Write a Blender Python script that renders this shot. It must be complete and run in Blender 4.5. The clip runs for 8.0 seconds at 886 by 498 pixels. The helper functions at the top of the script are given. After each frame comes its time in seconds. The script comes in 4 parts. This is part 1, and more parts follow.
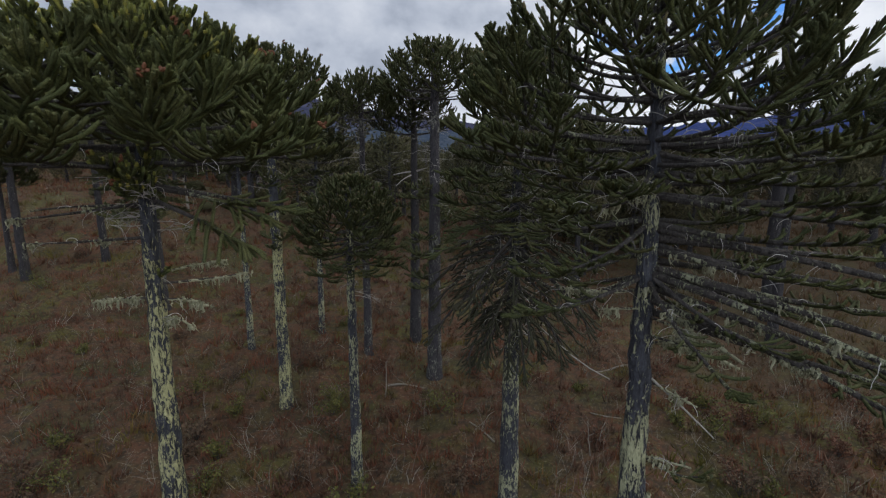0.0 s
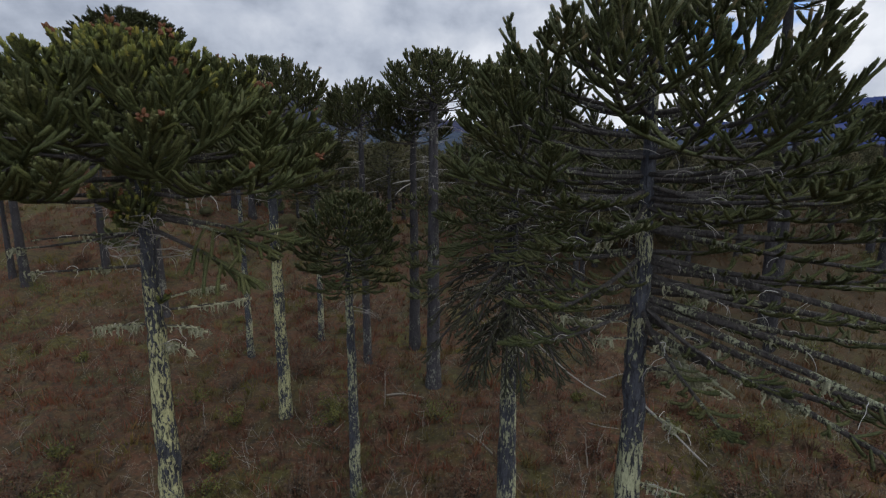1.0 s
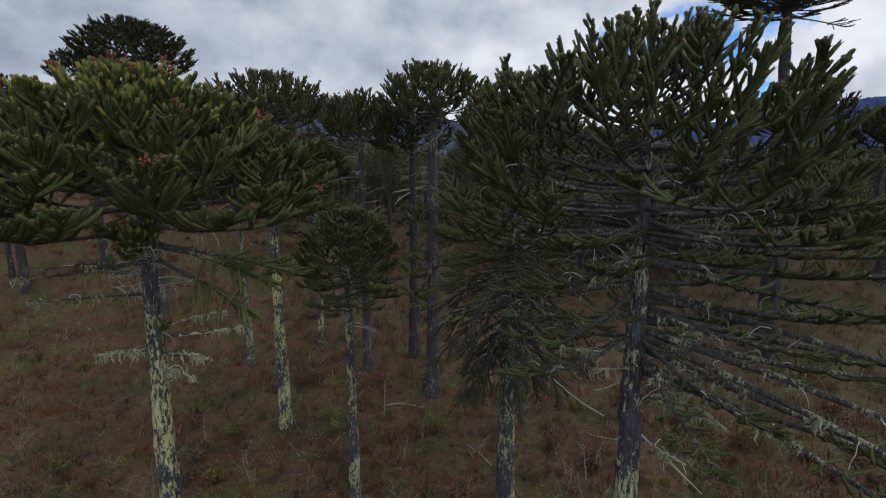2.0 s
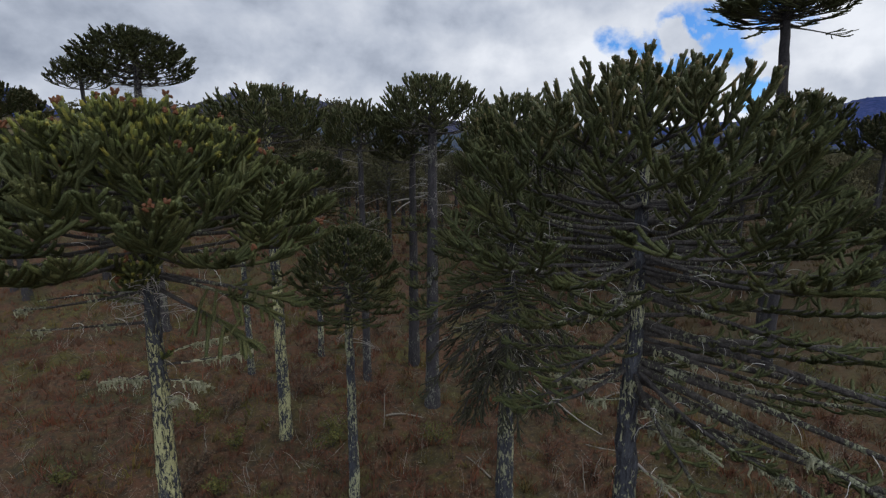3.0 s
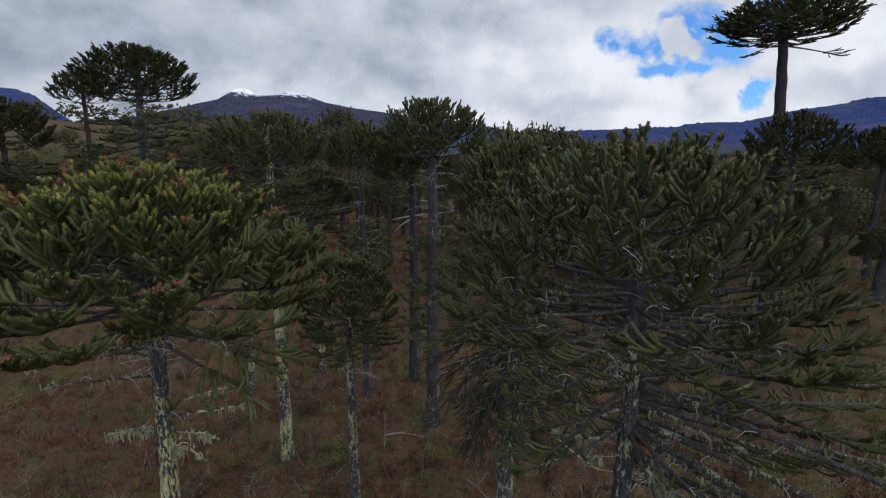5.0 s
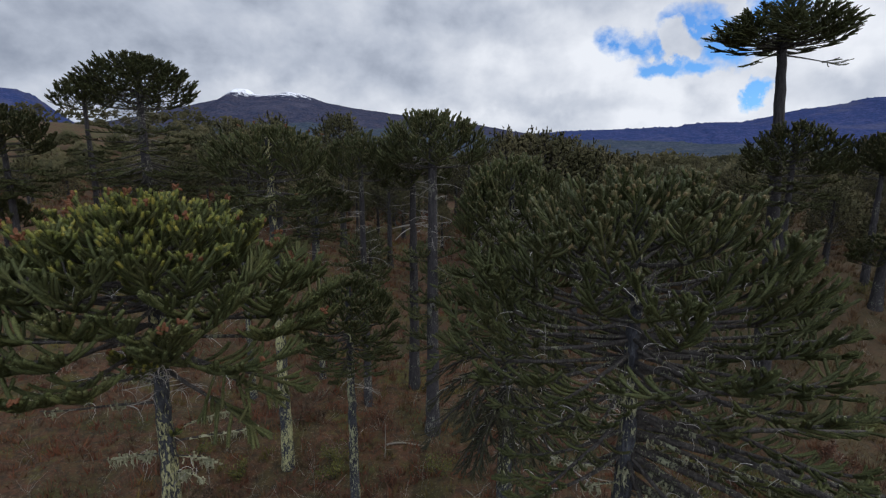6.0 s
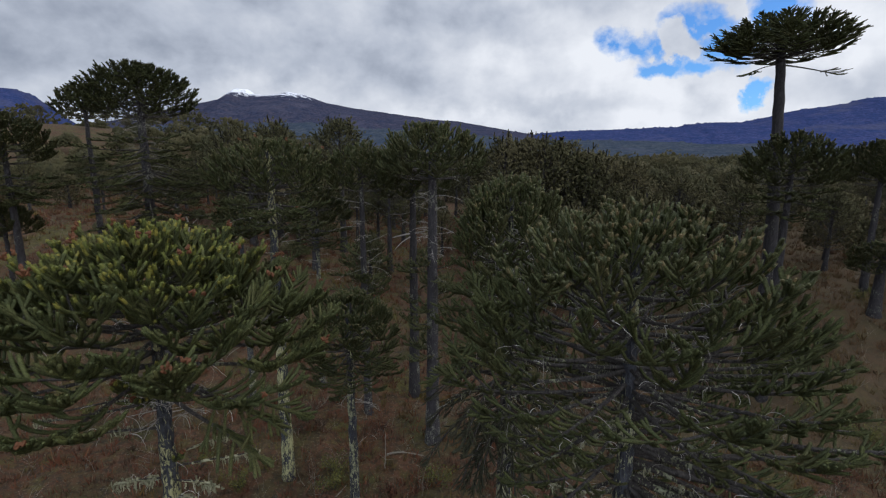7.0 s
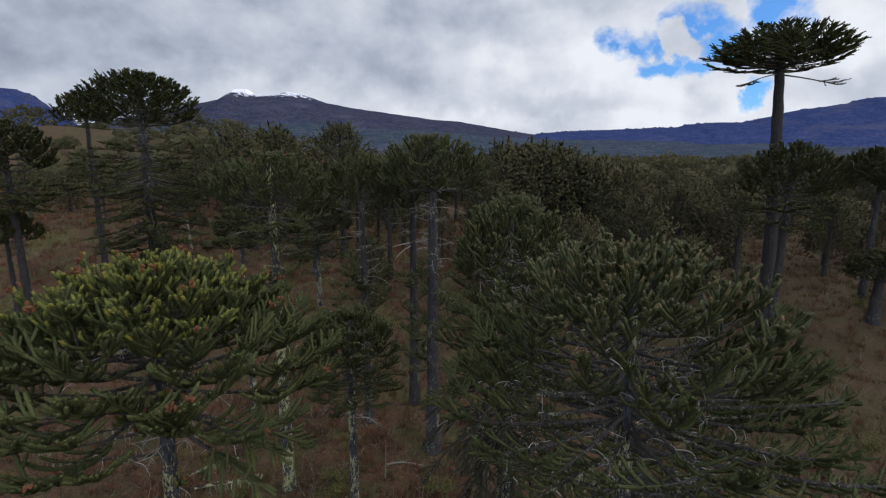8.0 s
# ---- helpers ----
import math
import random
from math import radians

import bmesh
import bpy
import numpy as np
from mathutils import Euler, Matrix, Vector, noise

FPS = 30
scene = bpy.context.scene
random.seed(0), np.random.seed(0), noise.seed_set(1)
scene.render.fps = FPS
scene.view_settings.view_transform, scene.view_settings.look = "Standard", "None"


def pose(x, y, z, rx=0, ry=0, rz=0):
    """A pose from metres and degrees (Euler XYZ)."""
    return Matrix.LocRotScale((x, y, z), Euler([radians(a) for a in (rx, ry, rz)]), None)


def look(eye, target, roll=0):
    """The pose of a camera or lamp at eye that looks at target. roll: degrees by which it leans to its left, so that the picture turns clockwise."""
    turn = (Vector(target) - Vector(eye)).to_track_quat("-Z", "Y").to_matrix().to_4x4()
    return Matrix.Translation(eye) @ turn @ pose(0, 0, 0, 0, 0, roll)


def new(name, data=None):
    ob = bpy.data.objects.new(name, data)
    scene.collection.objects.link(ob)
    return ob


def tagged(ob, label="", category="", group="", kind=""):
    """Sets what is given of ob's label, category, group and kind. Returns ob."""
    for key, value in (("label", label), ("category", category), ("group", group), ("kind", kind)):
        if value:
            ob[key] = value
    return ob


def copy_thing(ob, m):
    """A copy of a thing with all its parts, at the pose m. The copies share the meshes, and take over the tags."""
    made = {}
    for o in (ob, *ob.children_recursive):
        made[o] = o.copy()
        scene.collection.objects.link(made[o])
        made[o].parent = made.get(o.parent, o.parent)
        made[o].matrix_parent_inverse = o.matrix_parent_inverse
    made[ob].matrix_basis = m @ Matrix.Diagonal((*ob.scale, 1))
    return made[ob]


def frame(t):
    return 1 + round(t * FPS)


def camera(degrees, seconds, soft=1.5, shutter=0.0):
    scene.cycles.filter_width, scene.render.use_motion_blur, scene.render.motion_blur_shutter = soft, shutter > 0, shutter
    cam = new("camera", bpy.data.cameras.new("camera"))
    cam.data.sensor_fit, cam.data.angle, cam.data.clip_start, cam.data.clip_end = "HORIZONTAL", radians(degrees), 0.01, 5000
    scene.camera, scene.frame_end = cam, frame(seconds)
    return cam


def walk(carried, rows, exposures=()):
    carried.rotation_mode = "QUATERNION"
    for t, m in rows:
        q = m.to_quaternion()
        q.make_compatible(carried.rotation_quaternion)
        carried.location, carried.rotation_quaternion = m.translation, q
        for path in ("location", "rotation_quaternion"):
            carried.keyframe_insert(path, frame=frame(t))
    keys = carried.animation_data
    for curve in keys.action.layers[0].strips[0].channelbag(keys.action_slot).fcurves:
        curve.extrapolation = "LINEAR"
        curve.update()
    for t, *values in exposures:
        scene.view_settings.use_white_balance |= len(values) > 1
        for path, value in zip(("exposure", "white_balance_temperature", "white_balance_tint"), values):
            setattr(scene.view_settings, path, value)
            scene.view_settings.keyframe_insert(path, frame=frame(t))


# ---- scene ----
# ---------------------------------------------------------------- camera
cam = camera(83.98, 8.0, soft=1.25)
EYE, TILT = 11.0, -10.87
ROWS = [
    (0.0, 0.0, 0.0), (0.5, 0.035, 0.242), (1.0, 0.061, 0.493), (1.5, 0.078, 0.743), (3.0, 0.110, 1.535),
    (3.5, 0.114, 1.793), (4.0, 0.112, 2.053), (4.5, 0.106, 2.308), (6.0, 0.106, 3.075), (6.5, 0.106, 3.328),
    (7.0, 0.114, 3.596), (7.5, 0.117, 3.866), (8.0, 0.110, 4.140),
]
walk(cam, [(t, pose(x, 0, EYE + z, 90 + TILT, 0, 0)) for t, x, z in ROWS])

# ---------------------------------------------------------------- world and light
scene.view_settings.exposure = 0.0
SUN_AZ, SUN_EL = 62.0, 42.0          # degrees: clockwise from ahead, above the horizon


def make_world():
    w = bpy.data.worlds.new("cloudy_sky")
    scene.world = w
    w.use_nodes = True
    nt = w.node_tree
    n, l = nt.nodes, nt.links
    n.clear()

    def node(kind, **kw):
        q = n.new(kind)
        for k, v in kw.items():
            q.inputs[k].default_value = v
        return q

    def math_(op, a, b=0.5, clamp=False):
        q = n.new("ShaderNodeMath")
        q.operation, q.use_clamp = op, clamp
        for i, s in enumerate((a, b)):
            if isinstance(s, (int, float)):
                q.inputs[i].default_value = s
            else:
                l.new(s, q.inputs[i])
        return q.outputs[0]

    def mapped(v, scale, loc=(0, 0, 0)):
        q = n.new("ShaderNodeMapping")
        q.inputs["Scale"].default_value, q.inputs["Location"].default_value = scale, loc
        l.new(v, q.inputs["Vector"])
        return q.outputs[0]

    def fbm(v, scale, detail, rough=0.55, dist=0.0):
        q = node("ShaderNodeTexNoise", Scale=scale, Detail=detail, Roughness=rough, Distortion=dist)
        l.new(v, q.inputs["Vector"])
        return q.outputs["Fac"]

    def spot(v, centre, size):
        """1 in the middle of an ellipse of the sky, 0 at its edge and below beyond it."""
        q = n.new("ShaderNodeVectorMath")
        q.operation = "SUBTRACT"
        l.new(v, q.inputs[0])
        q.inputs[1].default_value = (*centre, 0)
        q2 = n.new("ShaderNodeVectorMath")
        q2.operation = "MULTIPLY"
        l.new(q.outputs[0], q2.inputs[0])
        q2.inputs[1].default_value = (1 / size[0], 1 / size[1], 0)
        q3 = n.new("ShaderNodeVectorMath")
        q3.operation = "LENGTH"
        l.new(q2.outputs[0], q3.inputs[0])
        return math_("SUBTRACT", 1.0, q3.outputs["Value"])

    co = n.new("ShaderNodeTexCoord").outputs["Generated"]
    sky = n.new("ShaderNodeTexSky")
    sky.sky_type, sky.sun_disc = "NISHITA", False
    sky.sun_elevation, sky.sun_rotation = radians(SUN_EL), radians(SUN_AZ)
    sky.altitude = 1000
    blue = n.new("ShaderNodeMix")
    blue.data_type, blue.blend_type = "RGBA", "MULTIPLY"
    blue.inputs[0].default_value = 1.0
    l.new(sky.outputs[0], blue.inputs[6])
    blue.inputs[7].default_value = (0.035, 0.068, 0.112, 1)

    big = fbm(mapped(co, (1.0, 1.0, 1.7), (0.35, 0.0, 0.2)), 3.4, 9.0, 0.52, 0.15)
    fine = fbm(mapped(co, (1.0, 1.0, 1.35), (3.1, 0.4, 0.0)), 9.0, 10.0, 0.52, 0.1)
    soft = fbm(mapped(co, (1.0, 1.0, 3.0), (1.3, 5.2, 0.7)), 1.3, 3.0, 0.5, 0.0)
    sep = n.new("ShaderNodeSeparateXYZ")
    l.new(co, sep.inputs[0])
    # slopes of the direction ahead, curdled so that the clouds' edges billow
    ahead = math_("MAXIMUM", sep.outputs["Y"], 0.08)
    slope = n.new("ShaderNodeCombineXYZ")
    l.new(math_("DIVIDE", sep.outputs["X"], ahead), slope.inputs[0])
    l.new(math_("DIVIDE", sep.outputs["Z"], ahead), slope.inputs[1])
    curd = node("ShaderNodeTexNoise", Scale=11.0, Detail=8.0, Roughness=0.58)
    l.new(slope.outputs[0], curd.inputs["Vector"])
    shift = n.new("ShaderNodeVectorMath")
    shift.operation = "MULTIPLY_ADD"
    l.new(curd.outputs["Color"], shift.inputs[0])
    shift.inputs[1].default_value = (0.20, 0.13, 0.0)
    l.new(slope.outputs[0], shift.inputs[2])
    back = n.new("ShaderNodeVectorMath")
    back.operation = "SUBTRACT"
    l.new(shift.outputs[0], back.inputs[0])
    back.inputs[1].default_value = (0.10, 0.065, 0.0)
    warped = back.outputs[0]
    # brightness of the cloud deck: grey bases, white billows towards the sun and near the horizon
    low = math_("SUBTRACT", 1.0, math_("MULTIPLY", sep.outputs["Z"], 3.4), clamp=True)
    side = math_("MULTIPLY", math_("ADD", sep.outputs["X"], 0.64), 0.36)
    tone = math_("ADD", math_("MULTIPLY", big, 0.7), math_("MULTIPLY", fine, 1.15))
    tone = math_("ADD", tone, math_("MULTIPLY", soft, 0.25))
    tone = math_("ADD", math_("SUBTRACT", tone, 0.755), math_("ADD", side, math_("MULTIPLY", low, 0.10)))
    # banks of cloud: slope across, slope up, half widths, how much lighter
    for u, v, ru, rv, more in ((-0.630, 0.226, 0.491, 0.140, -0.10), (0.092, 0.262, 0.246, 0.070, -0.34), (-0.243, 0.191, 0.257, 0.053, -0.20), (-0.154, 0.267, 0.199, 0.047, 0.10),
                               (-0.346, 0.118, 0.199, 0.040, 0.30), (-0.026, 0.226, 0.070, 0.088, 0.20), (0.235, 0.186, 0.222, 0.088, 0.34), (0.007, 0.144, 0.164, 0.042, -0.20),
                               (0.074, 0.057, 0.386, 0.030, 0.30), (0.195, 0.091, 0.234, 0.026, -0.20), (0.458, 0.123, 0.234, 0.082, 0.34), (0.520, 0.104, 0.049, 0.026, -0.30),
                               (0.822, 0.118, 0.129, 0.070, -0.50), (0.748, 0.247, 0.152, 0.088, 0.30), (0.285, 0.257, 0.187, 0.033, 0.22)):
        q = n.new("ShaderNodeMapRange")
        q.interpolation_type = "SMOOTHSTEP"
        q.inputs["From Min"].default_value, q.inputs["From Max"].default_value, q.inputs["To Max"].default_value = -0.35, 0.9, more * 0.62
        l.new(spot(warped, (u, v), (ru, rv)), q.inputs["Value"])
        tone = math_("ADD", tone, q.outputs[0])
    ramp = n.new("ShaderNodeValToRGB")
    e = ramp.color_ramp.elements
    e[0].position, e[0].color = 0.05, (0.21, 0.25, 0.335, 1)
    e[1].position, e[1].color = 1.0, (0.84, 0.875, 0.945, 1)
    q = e.new(0.42)
    q.color = (0.47, 0.52, 0.62, 1)
    l.new(tone, ramp.inputs[0])
    # gaps of blue
    wisps = fbm(mapped(co, (1.0, 1.0, 1.5), (0.7, 2.4, 1.1)), 14.0, 9.0, 0.55, 0.3)
    gap = None
    for u, v, ru, rv in ((0.364, 0.206, 0.061, 0.03), (0.431, 0.179, 0.061, 0.023), (0.497, 0.175, 0.059, 0.023), (0.506, 0.245, 0.084, 0.035), (0.553, 0.212, 0.068, 0.047), (0.632, 0.269, 0.062, 0.042), (0.606, 0.125, 0.020, 0.028)):
        g = spot(warped, (u, v), (ru, rv))
        gap = g if gap is None else math_("MAXIMUM", gap, g)
    gap = math_("SUBTRACT", gap, math_("MULTIPLY", math_("MAXIMUM", spot(warped, (0.455, 0.218), (0.060, 0.030)), 0.0), 1.5))
    # more gaps above and behind, by the same noise
    more = math_("SUBTRACT", math_("MULTIPLY", math_("SUBTRACT", soft, 0.60), 6.0), math_("MULTIPLY", low, 3.0))
    gap = math_("MAXIMUM", gap, more)
    gap = math_("ADD", gap, math_("MULTIPLY", math_("SUBTRACT", wisps, 0.5), 1.4))
    gap = math_("MULTIPLY", math_("SUBTRACT", gap, -0.08), 1.5, clamp=True)
    mix = n.new("ShaderNodeMix")
    mix.data_type = "RGBA"
    l.new(gap, mix.inputs[0])
    l.new(ramp.outputs[0], mix.inputs[6])
    l.new(blue.outputs[2], mix.inputs[7])
    bg = n.new("ShaderNodeBackground")
    l.new(mix.outputs[2], bg.inputs[0])
    # an overcast sky is brightest overhead
    zenith = math_("MAXIMUM", math_("MULTIPLY", math_("SUBTRACT", sep.outputs["Z"], 0.34), 1.15), 0.0)
    # unseen clouds behind, opposite the sun, are raised to lighten the trees' near sides
    rear_fill = math_("MAXIMUM", math_("MULTIPLY", sep.outputs["Y"], -1.9), 0.0)
    l.new(math_("ADD", math_("ADD", 1.0, rear_fill), zenith), bg.inputs[1])
    out = n.new("ShaderNodeOutputWorld")
    l.new(bg.outputs[0], out.inputs[0])


make_world()
sun = new("sun", bpy.data.lights.new("sun", "SUN"))
sun.data.energy, sun.data.angle, sun.data.color = 0.75, radians(14), (1.0, 0.94, 0.84)
sun_from = Vector((math.sin(radians(SUN_AZ)) * math.cos(radians(SUN_EL)),
                   math.cos(radians(SUN_AZ)) * math.cos(radians(SUN_EL)), math.sin(radians(SUN_EL))))
sun.matrix_world = look(sun_from * 60, (0, 0, 0))


# ---------------------------------------------------------------- materials
class Mat:
    """A small builder for node materials."""

    def __init__(self, name, rough=0.7, spec=0.3):
        self.m = bpy.data.materials.new(name)
        self.m.use_nodes = True
        self.nt = self.m.node_tree
        self.n, self.l = self.nt.nodes, self.nt.links
        self.b = self.n["Principled BSDF"]
        self.b.inputs["Roughness"].default_value = rough
        self.b.inputs["Specular IOR Level"].default_value = spec
        self.coords = self.n.new("ShaderNodeTexCoord")

    def noise(self, scale, detail=4.0, rough=0.6, stretch=(1, 1, 1), dist=0.0, space="Object", loc=(0, 0, 0)):
        mp = self.n.new("ShaderNodeMapping")
        mp.inputs["Scale"].default_value, mp.inputs["Location"].default_value = stretch, loc
        if space == "World":
            self.l.new(self.n.new("ShaderNodeNewGeometry").outputs["Position"], mp.inputs["Vector"])
        else:
            self.l.new(self.coords.outputs[space], mp.inputs["Vector"])
        q = self.n.new("ShaderNodeTexNoise")
        for k, v in (("Scale", scale), ("Detail", detail), ("Roughness", rough), ("Distortion", dist)):
            q.inputs[k].default_value = v
        self.l.new(mp.outputs[0], q.inputs["Vector"])
        return q.outputs["Fac"]

    def island(self):
        return self.n.new("ShaderNodeNewGeometry").outputs["Random Per Island"]

    def object_random(self):
        return self.n.new("ShaderNodeObjectInfo").outputs["Random"]

    def ramp(self, fac, stops, smooth=False):
        q = self.n.new("ShaderNodeValToRGB")
        if smooth:
            q.color_ramp.interpolation = "EASE"
        e = q.color_ramp.elements
        while len(e) < len(stops):
            e.new(0.5)
        for el, (p, c) in zip(e, stops):
            el.position = p
            el.color = (c, c, c, 1) if isinstance(c, (int, float)) else (*c, 1)
        self.l.new(fac, q.inputs[0])
        return q.outputs[0]

    def mix(self, fac, a, b, mode="MIX"):
        q = self.n.new("ShaderNodeMix")
        q.data_type, q.blend_type = "RGBA", mode
        for i, s in ((0, fac), (6, a), (7, b)):
            if isinstance(s, (int, float)):
                q.inputs[i].default_value = s
            elif isinstance(s, tuple):
                q.inputs[i].default_value = (*s, 1)
            else:
                self.l.new(s, q.inputs[i])
        return q.outputs[2]

    def calc(self, op, a, b, clamp=False):
        q = self.n.new("ShaderNodeMath")
        q.operation, q.use_clamp = op, clamp
        for i, s in enumerate((a, b)):
            if isinstance(s, (int, float)):
                q.inputs[i].default_value = s
            else:
                self.l.new(s, q.inputs[i])
        return q.outputs[0]

    def colour(self, s):
        self.l.new(s, self.b.inputs["Base Color"])
        return self

    def bump(self, h, strength=0.5, distance=0.02):
        q = self.n.new("ShaderNodeBump")
        q.inputs["Strength"].default_value, q.inputs["Distance"].default_value = strength, distance
        self.l.new(h, q.inputs["Height"])
        self.l.new(q.outputs[0], self.b.inputs["Normal"])
        return self


def foliage_material(name, dark, mid, light, old, gloss=0.3, through_leaf=0.1):
    m = Mat(name, 0.58, gloss)
    c = m.ramp(m.island(), [(0.0, dark), (0.55, mid), (1.0, light)])
    patch = m.noise(1.6, 3.0, space="World")
    c = m.mix(m.ramp(patch, [(0.48, 0.0), (0.64, 0.6)]), c, old)
    c = m.mix(m.calc("MULTIPLY", m.object_random(), 0.5), c, dark)
    if "far" in name:
        c = m.mix(m.ramp(m.noise(0.11, 3.0, space="World"), [(0.42, 0.0), (0.66, 0.75)]), c, tuple(v * 1.5 for v in old))
    scales = m.noise(48.0, 2.0, 0.6, space="World")
    c = m.mix(m.ramp(scales, [(0.36, 0.75), (0.56, 0.0)]), c, tuple(v * 0.45 for v in dark))
    m.colour(c)
    m.bump(scales, 0.8, 0.012)
    t = m.n.new("ShaderNodeBsdfTranslucent")
    m.l.new(c, t.inputs["Color"])
    mix = m.n.new("ShaderNodeMixShader")
    mix.inputs[0].default_value = through_leaf
    m.l.new(m.b.outputs[0], mix.inputs[1])
    m.l.new(t.outputs[0], mix.inputs[2])
    m.l.new(mix.outputs[0], m.n["Material Output"].inputs["Surface"])
    return m.m


FOLIAGE = foliage_material("leafy_shoot", (0.072, 0.082, 0.039), (0.096, 0.107, 0.044), (0.124, 0.132, 0.049), (0.130, 0.116, 0.056), 0.06, 0.2)
FOLIAGE_WARM = foliage_material("leafy_shoot_sunny", (0.084, 0.096, 0.044), (0.114, 0.127, 0.050), (0.146, 0.154, 0.054), (0.150, 0.136, 0.056), 0.07, 0.2)
FOLIAGE_OLD = foliage_material("leafy_shoot_old", (0.046, 0.048, 0.032), (0.062, 0.064, 0.038), (0.086, 0.082, 0.046), (0.100, 0.082, 0.054), 0.06, 0.12)
FOLIAGE_FAR = foliage_material("leafy_shoot_far", (0.046, 0.047, 0.025), (0.064, 0.064, 0.030), (0.084, 0.082, 0.035), (0.096, 0.080, 0.042), 0.04)


def tip_material(name, a, b, c):
    m = Mat(name, 0.55, 0.2)
    m.colour(m.ramp(m.island(), [(0.0, a), (0.6, b), (1.0, c)]))
    return m.m


def bark_material(name, lichen_amount, bark_a, bark_b, lichen=(0.47, 0.45, 0.23)):
    m = Mat(name, 0.85, 0.2)
    plates = m.noise(7.0, 6.0, 0.65, (1.6, 1.6, 0.42), 0.6)
    fine = m.noise(38.0, 5.0, 0.65, (1, 1, 0.5))
    base = m.mix(m.ramp(plates, [(0.35, 0.0), (0.65, 1.0)]), bark_a, bark_b)
    base = m.mix(m.ramp(fine, [(0.35, 0.6), (0.6, 0.0)]), base, (0.02, 0.02, 0.022))
    # crusts of lichen between the cracks of the plates, more on one side of the stem
    crust = m.noise(10.5, 7.0, 0.68, (1.5, 1.5, 0.5), 0.9, loc=(3, 1, 2))
    region = m.noise(1.3, 2.0, 0.5, (1.2, 1.2, 0.6), loc=(7, 0, 3))
    f = m.calc("ADD", crust, m.calc("MULTIPLY", m.calc("SUBTRACT", region, 0.5), 0.6))
    edge = 0.62 - 0.22 * lichen_amount
    f = m.ramp(f, [(edge, 0.0), (edge + 0.035, 1.0)])
    lc = m.mix(m.ramp(fine, [(0.3, 0.0), (0.7, 1.0)]), tuple(v * 0.6 for v in lichen), lichen)
    cracks = m.ramp(m.noise(13.0, 4.0, 0.65, (2.2, 2.2, 0.34), 0.5, loc=(5, 8, 1)), [(0.40, 0.92), (0.45, 0.0)])
    m.colour(m.mix(cracks, m.mix(f, base, lc), tuple(v * 0.75 for v in bark_a)))
    m.bump(m.calc("ADD", m.calc("MULTIPLY", plates, 1.2), m.calc("ADD", m.calc("MULTIPLY", fine, 0.4), m.calc("SUBTRACT", m.calc("MULTIPLY", f, 0.3), cracks))), 0.9, 0.05)
    return m.m


BARK_LICHEN = bark_material("bark_with_lichen", 0.54, (0.034, 0.036, 0.042), (0.078, 0.081, 0.090))
BARK_SPOTTED = bark_material("bark_spotted", 0.42, (0.036, 0.037, 0.044), (0.084, 0.087, 0.100), (0.40, 0.40, 0.24))
BARK_DARK = bark_material("bark_dark", -0.1, (0.027, 0.024, 0.025), (0.060, 0.055, 0.056), (0.22, 0.22, 0.17))
BARK_GREY = bark_material("bark_grey", 0.15, (0.034, 0.031, 0.034), (0.074, 0.068, 0.070), (0.24, 0.24, 0.19))
LIMB = bark_material("limb_bark", 0.12, (0.050, 0.044, 0.040), (0.10, 0.088, 0.080), (0.27, 0.28, 0.18))
LIMB_LICHEN = bark_material("limb_bark_lichen", 0.38, (0.040, 0.034, 0.030), (0.085, 0.074, 0.064), (0.27, 0.28, 0.18))


def plain_island(name, stops, rough=0.8, spec=0.2, grain=40.0):
    m = Mat(name, rough, spec)
    c = m.ramp(m.island(), stops)
    c = m.mix(m.ramp(m.noise(grain, 3.0, space="World"), [(0.3, 0.35), (0.6, 0.0)]), c, tuple(v * 0.5 for v in stops[0][1]))
    return m.colour(c).m


TIP = tip_material("young_shoot_tip", (0.088, 0.104, 0.032), (0.138, 0.146, 0.034), (0.225, 0.195, 0.040))
TIP_DULL = tip_material("dull_shoot_tip", (0.074, 0.086, 0.044), (0.108, 0.108, 0.052), (0.165, 0.122, 0.058))
DEAD = plain_island("bleached_twig", [(0.0, (0.16, 0.145, 0.13)), (0.6, (0.28, 0.26, 0.235)), (1.0, (0.54, 0.52, 0.48))])
WEATHERED = plain_island("weathered_stalk", [(0.0, (0.11, 0.092, 0.072)), (0.6, (0.20, 0.178, 0.145)), (1.0, (0.36, 0.33, 0.28))])
BEARD = plain_island("beard_lichen", [(0.0, (0.20, 0.20, 0.13)), (1.0, (0.36, 0.35, 0.23))], 0.9, 0.1)
CONE = plain_island("pollen_cone", [(0.0, (0.065, 0.028, 0.015)), (1.0, (0.155, 0.060, 0.025))], 0.7, 0.2)


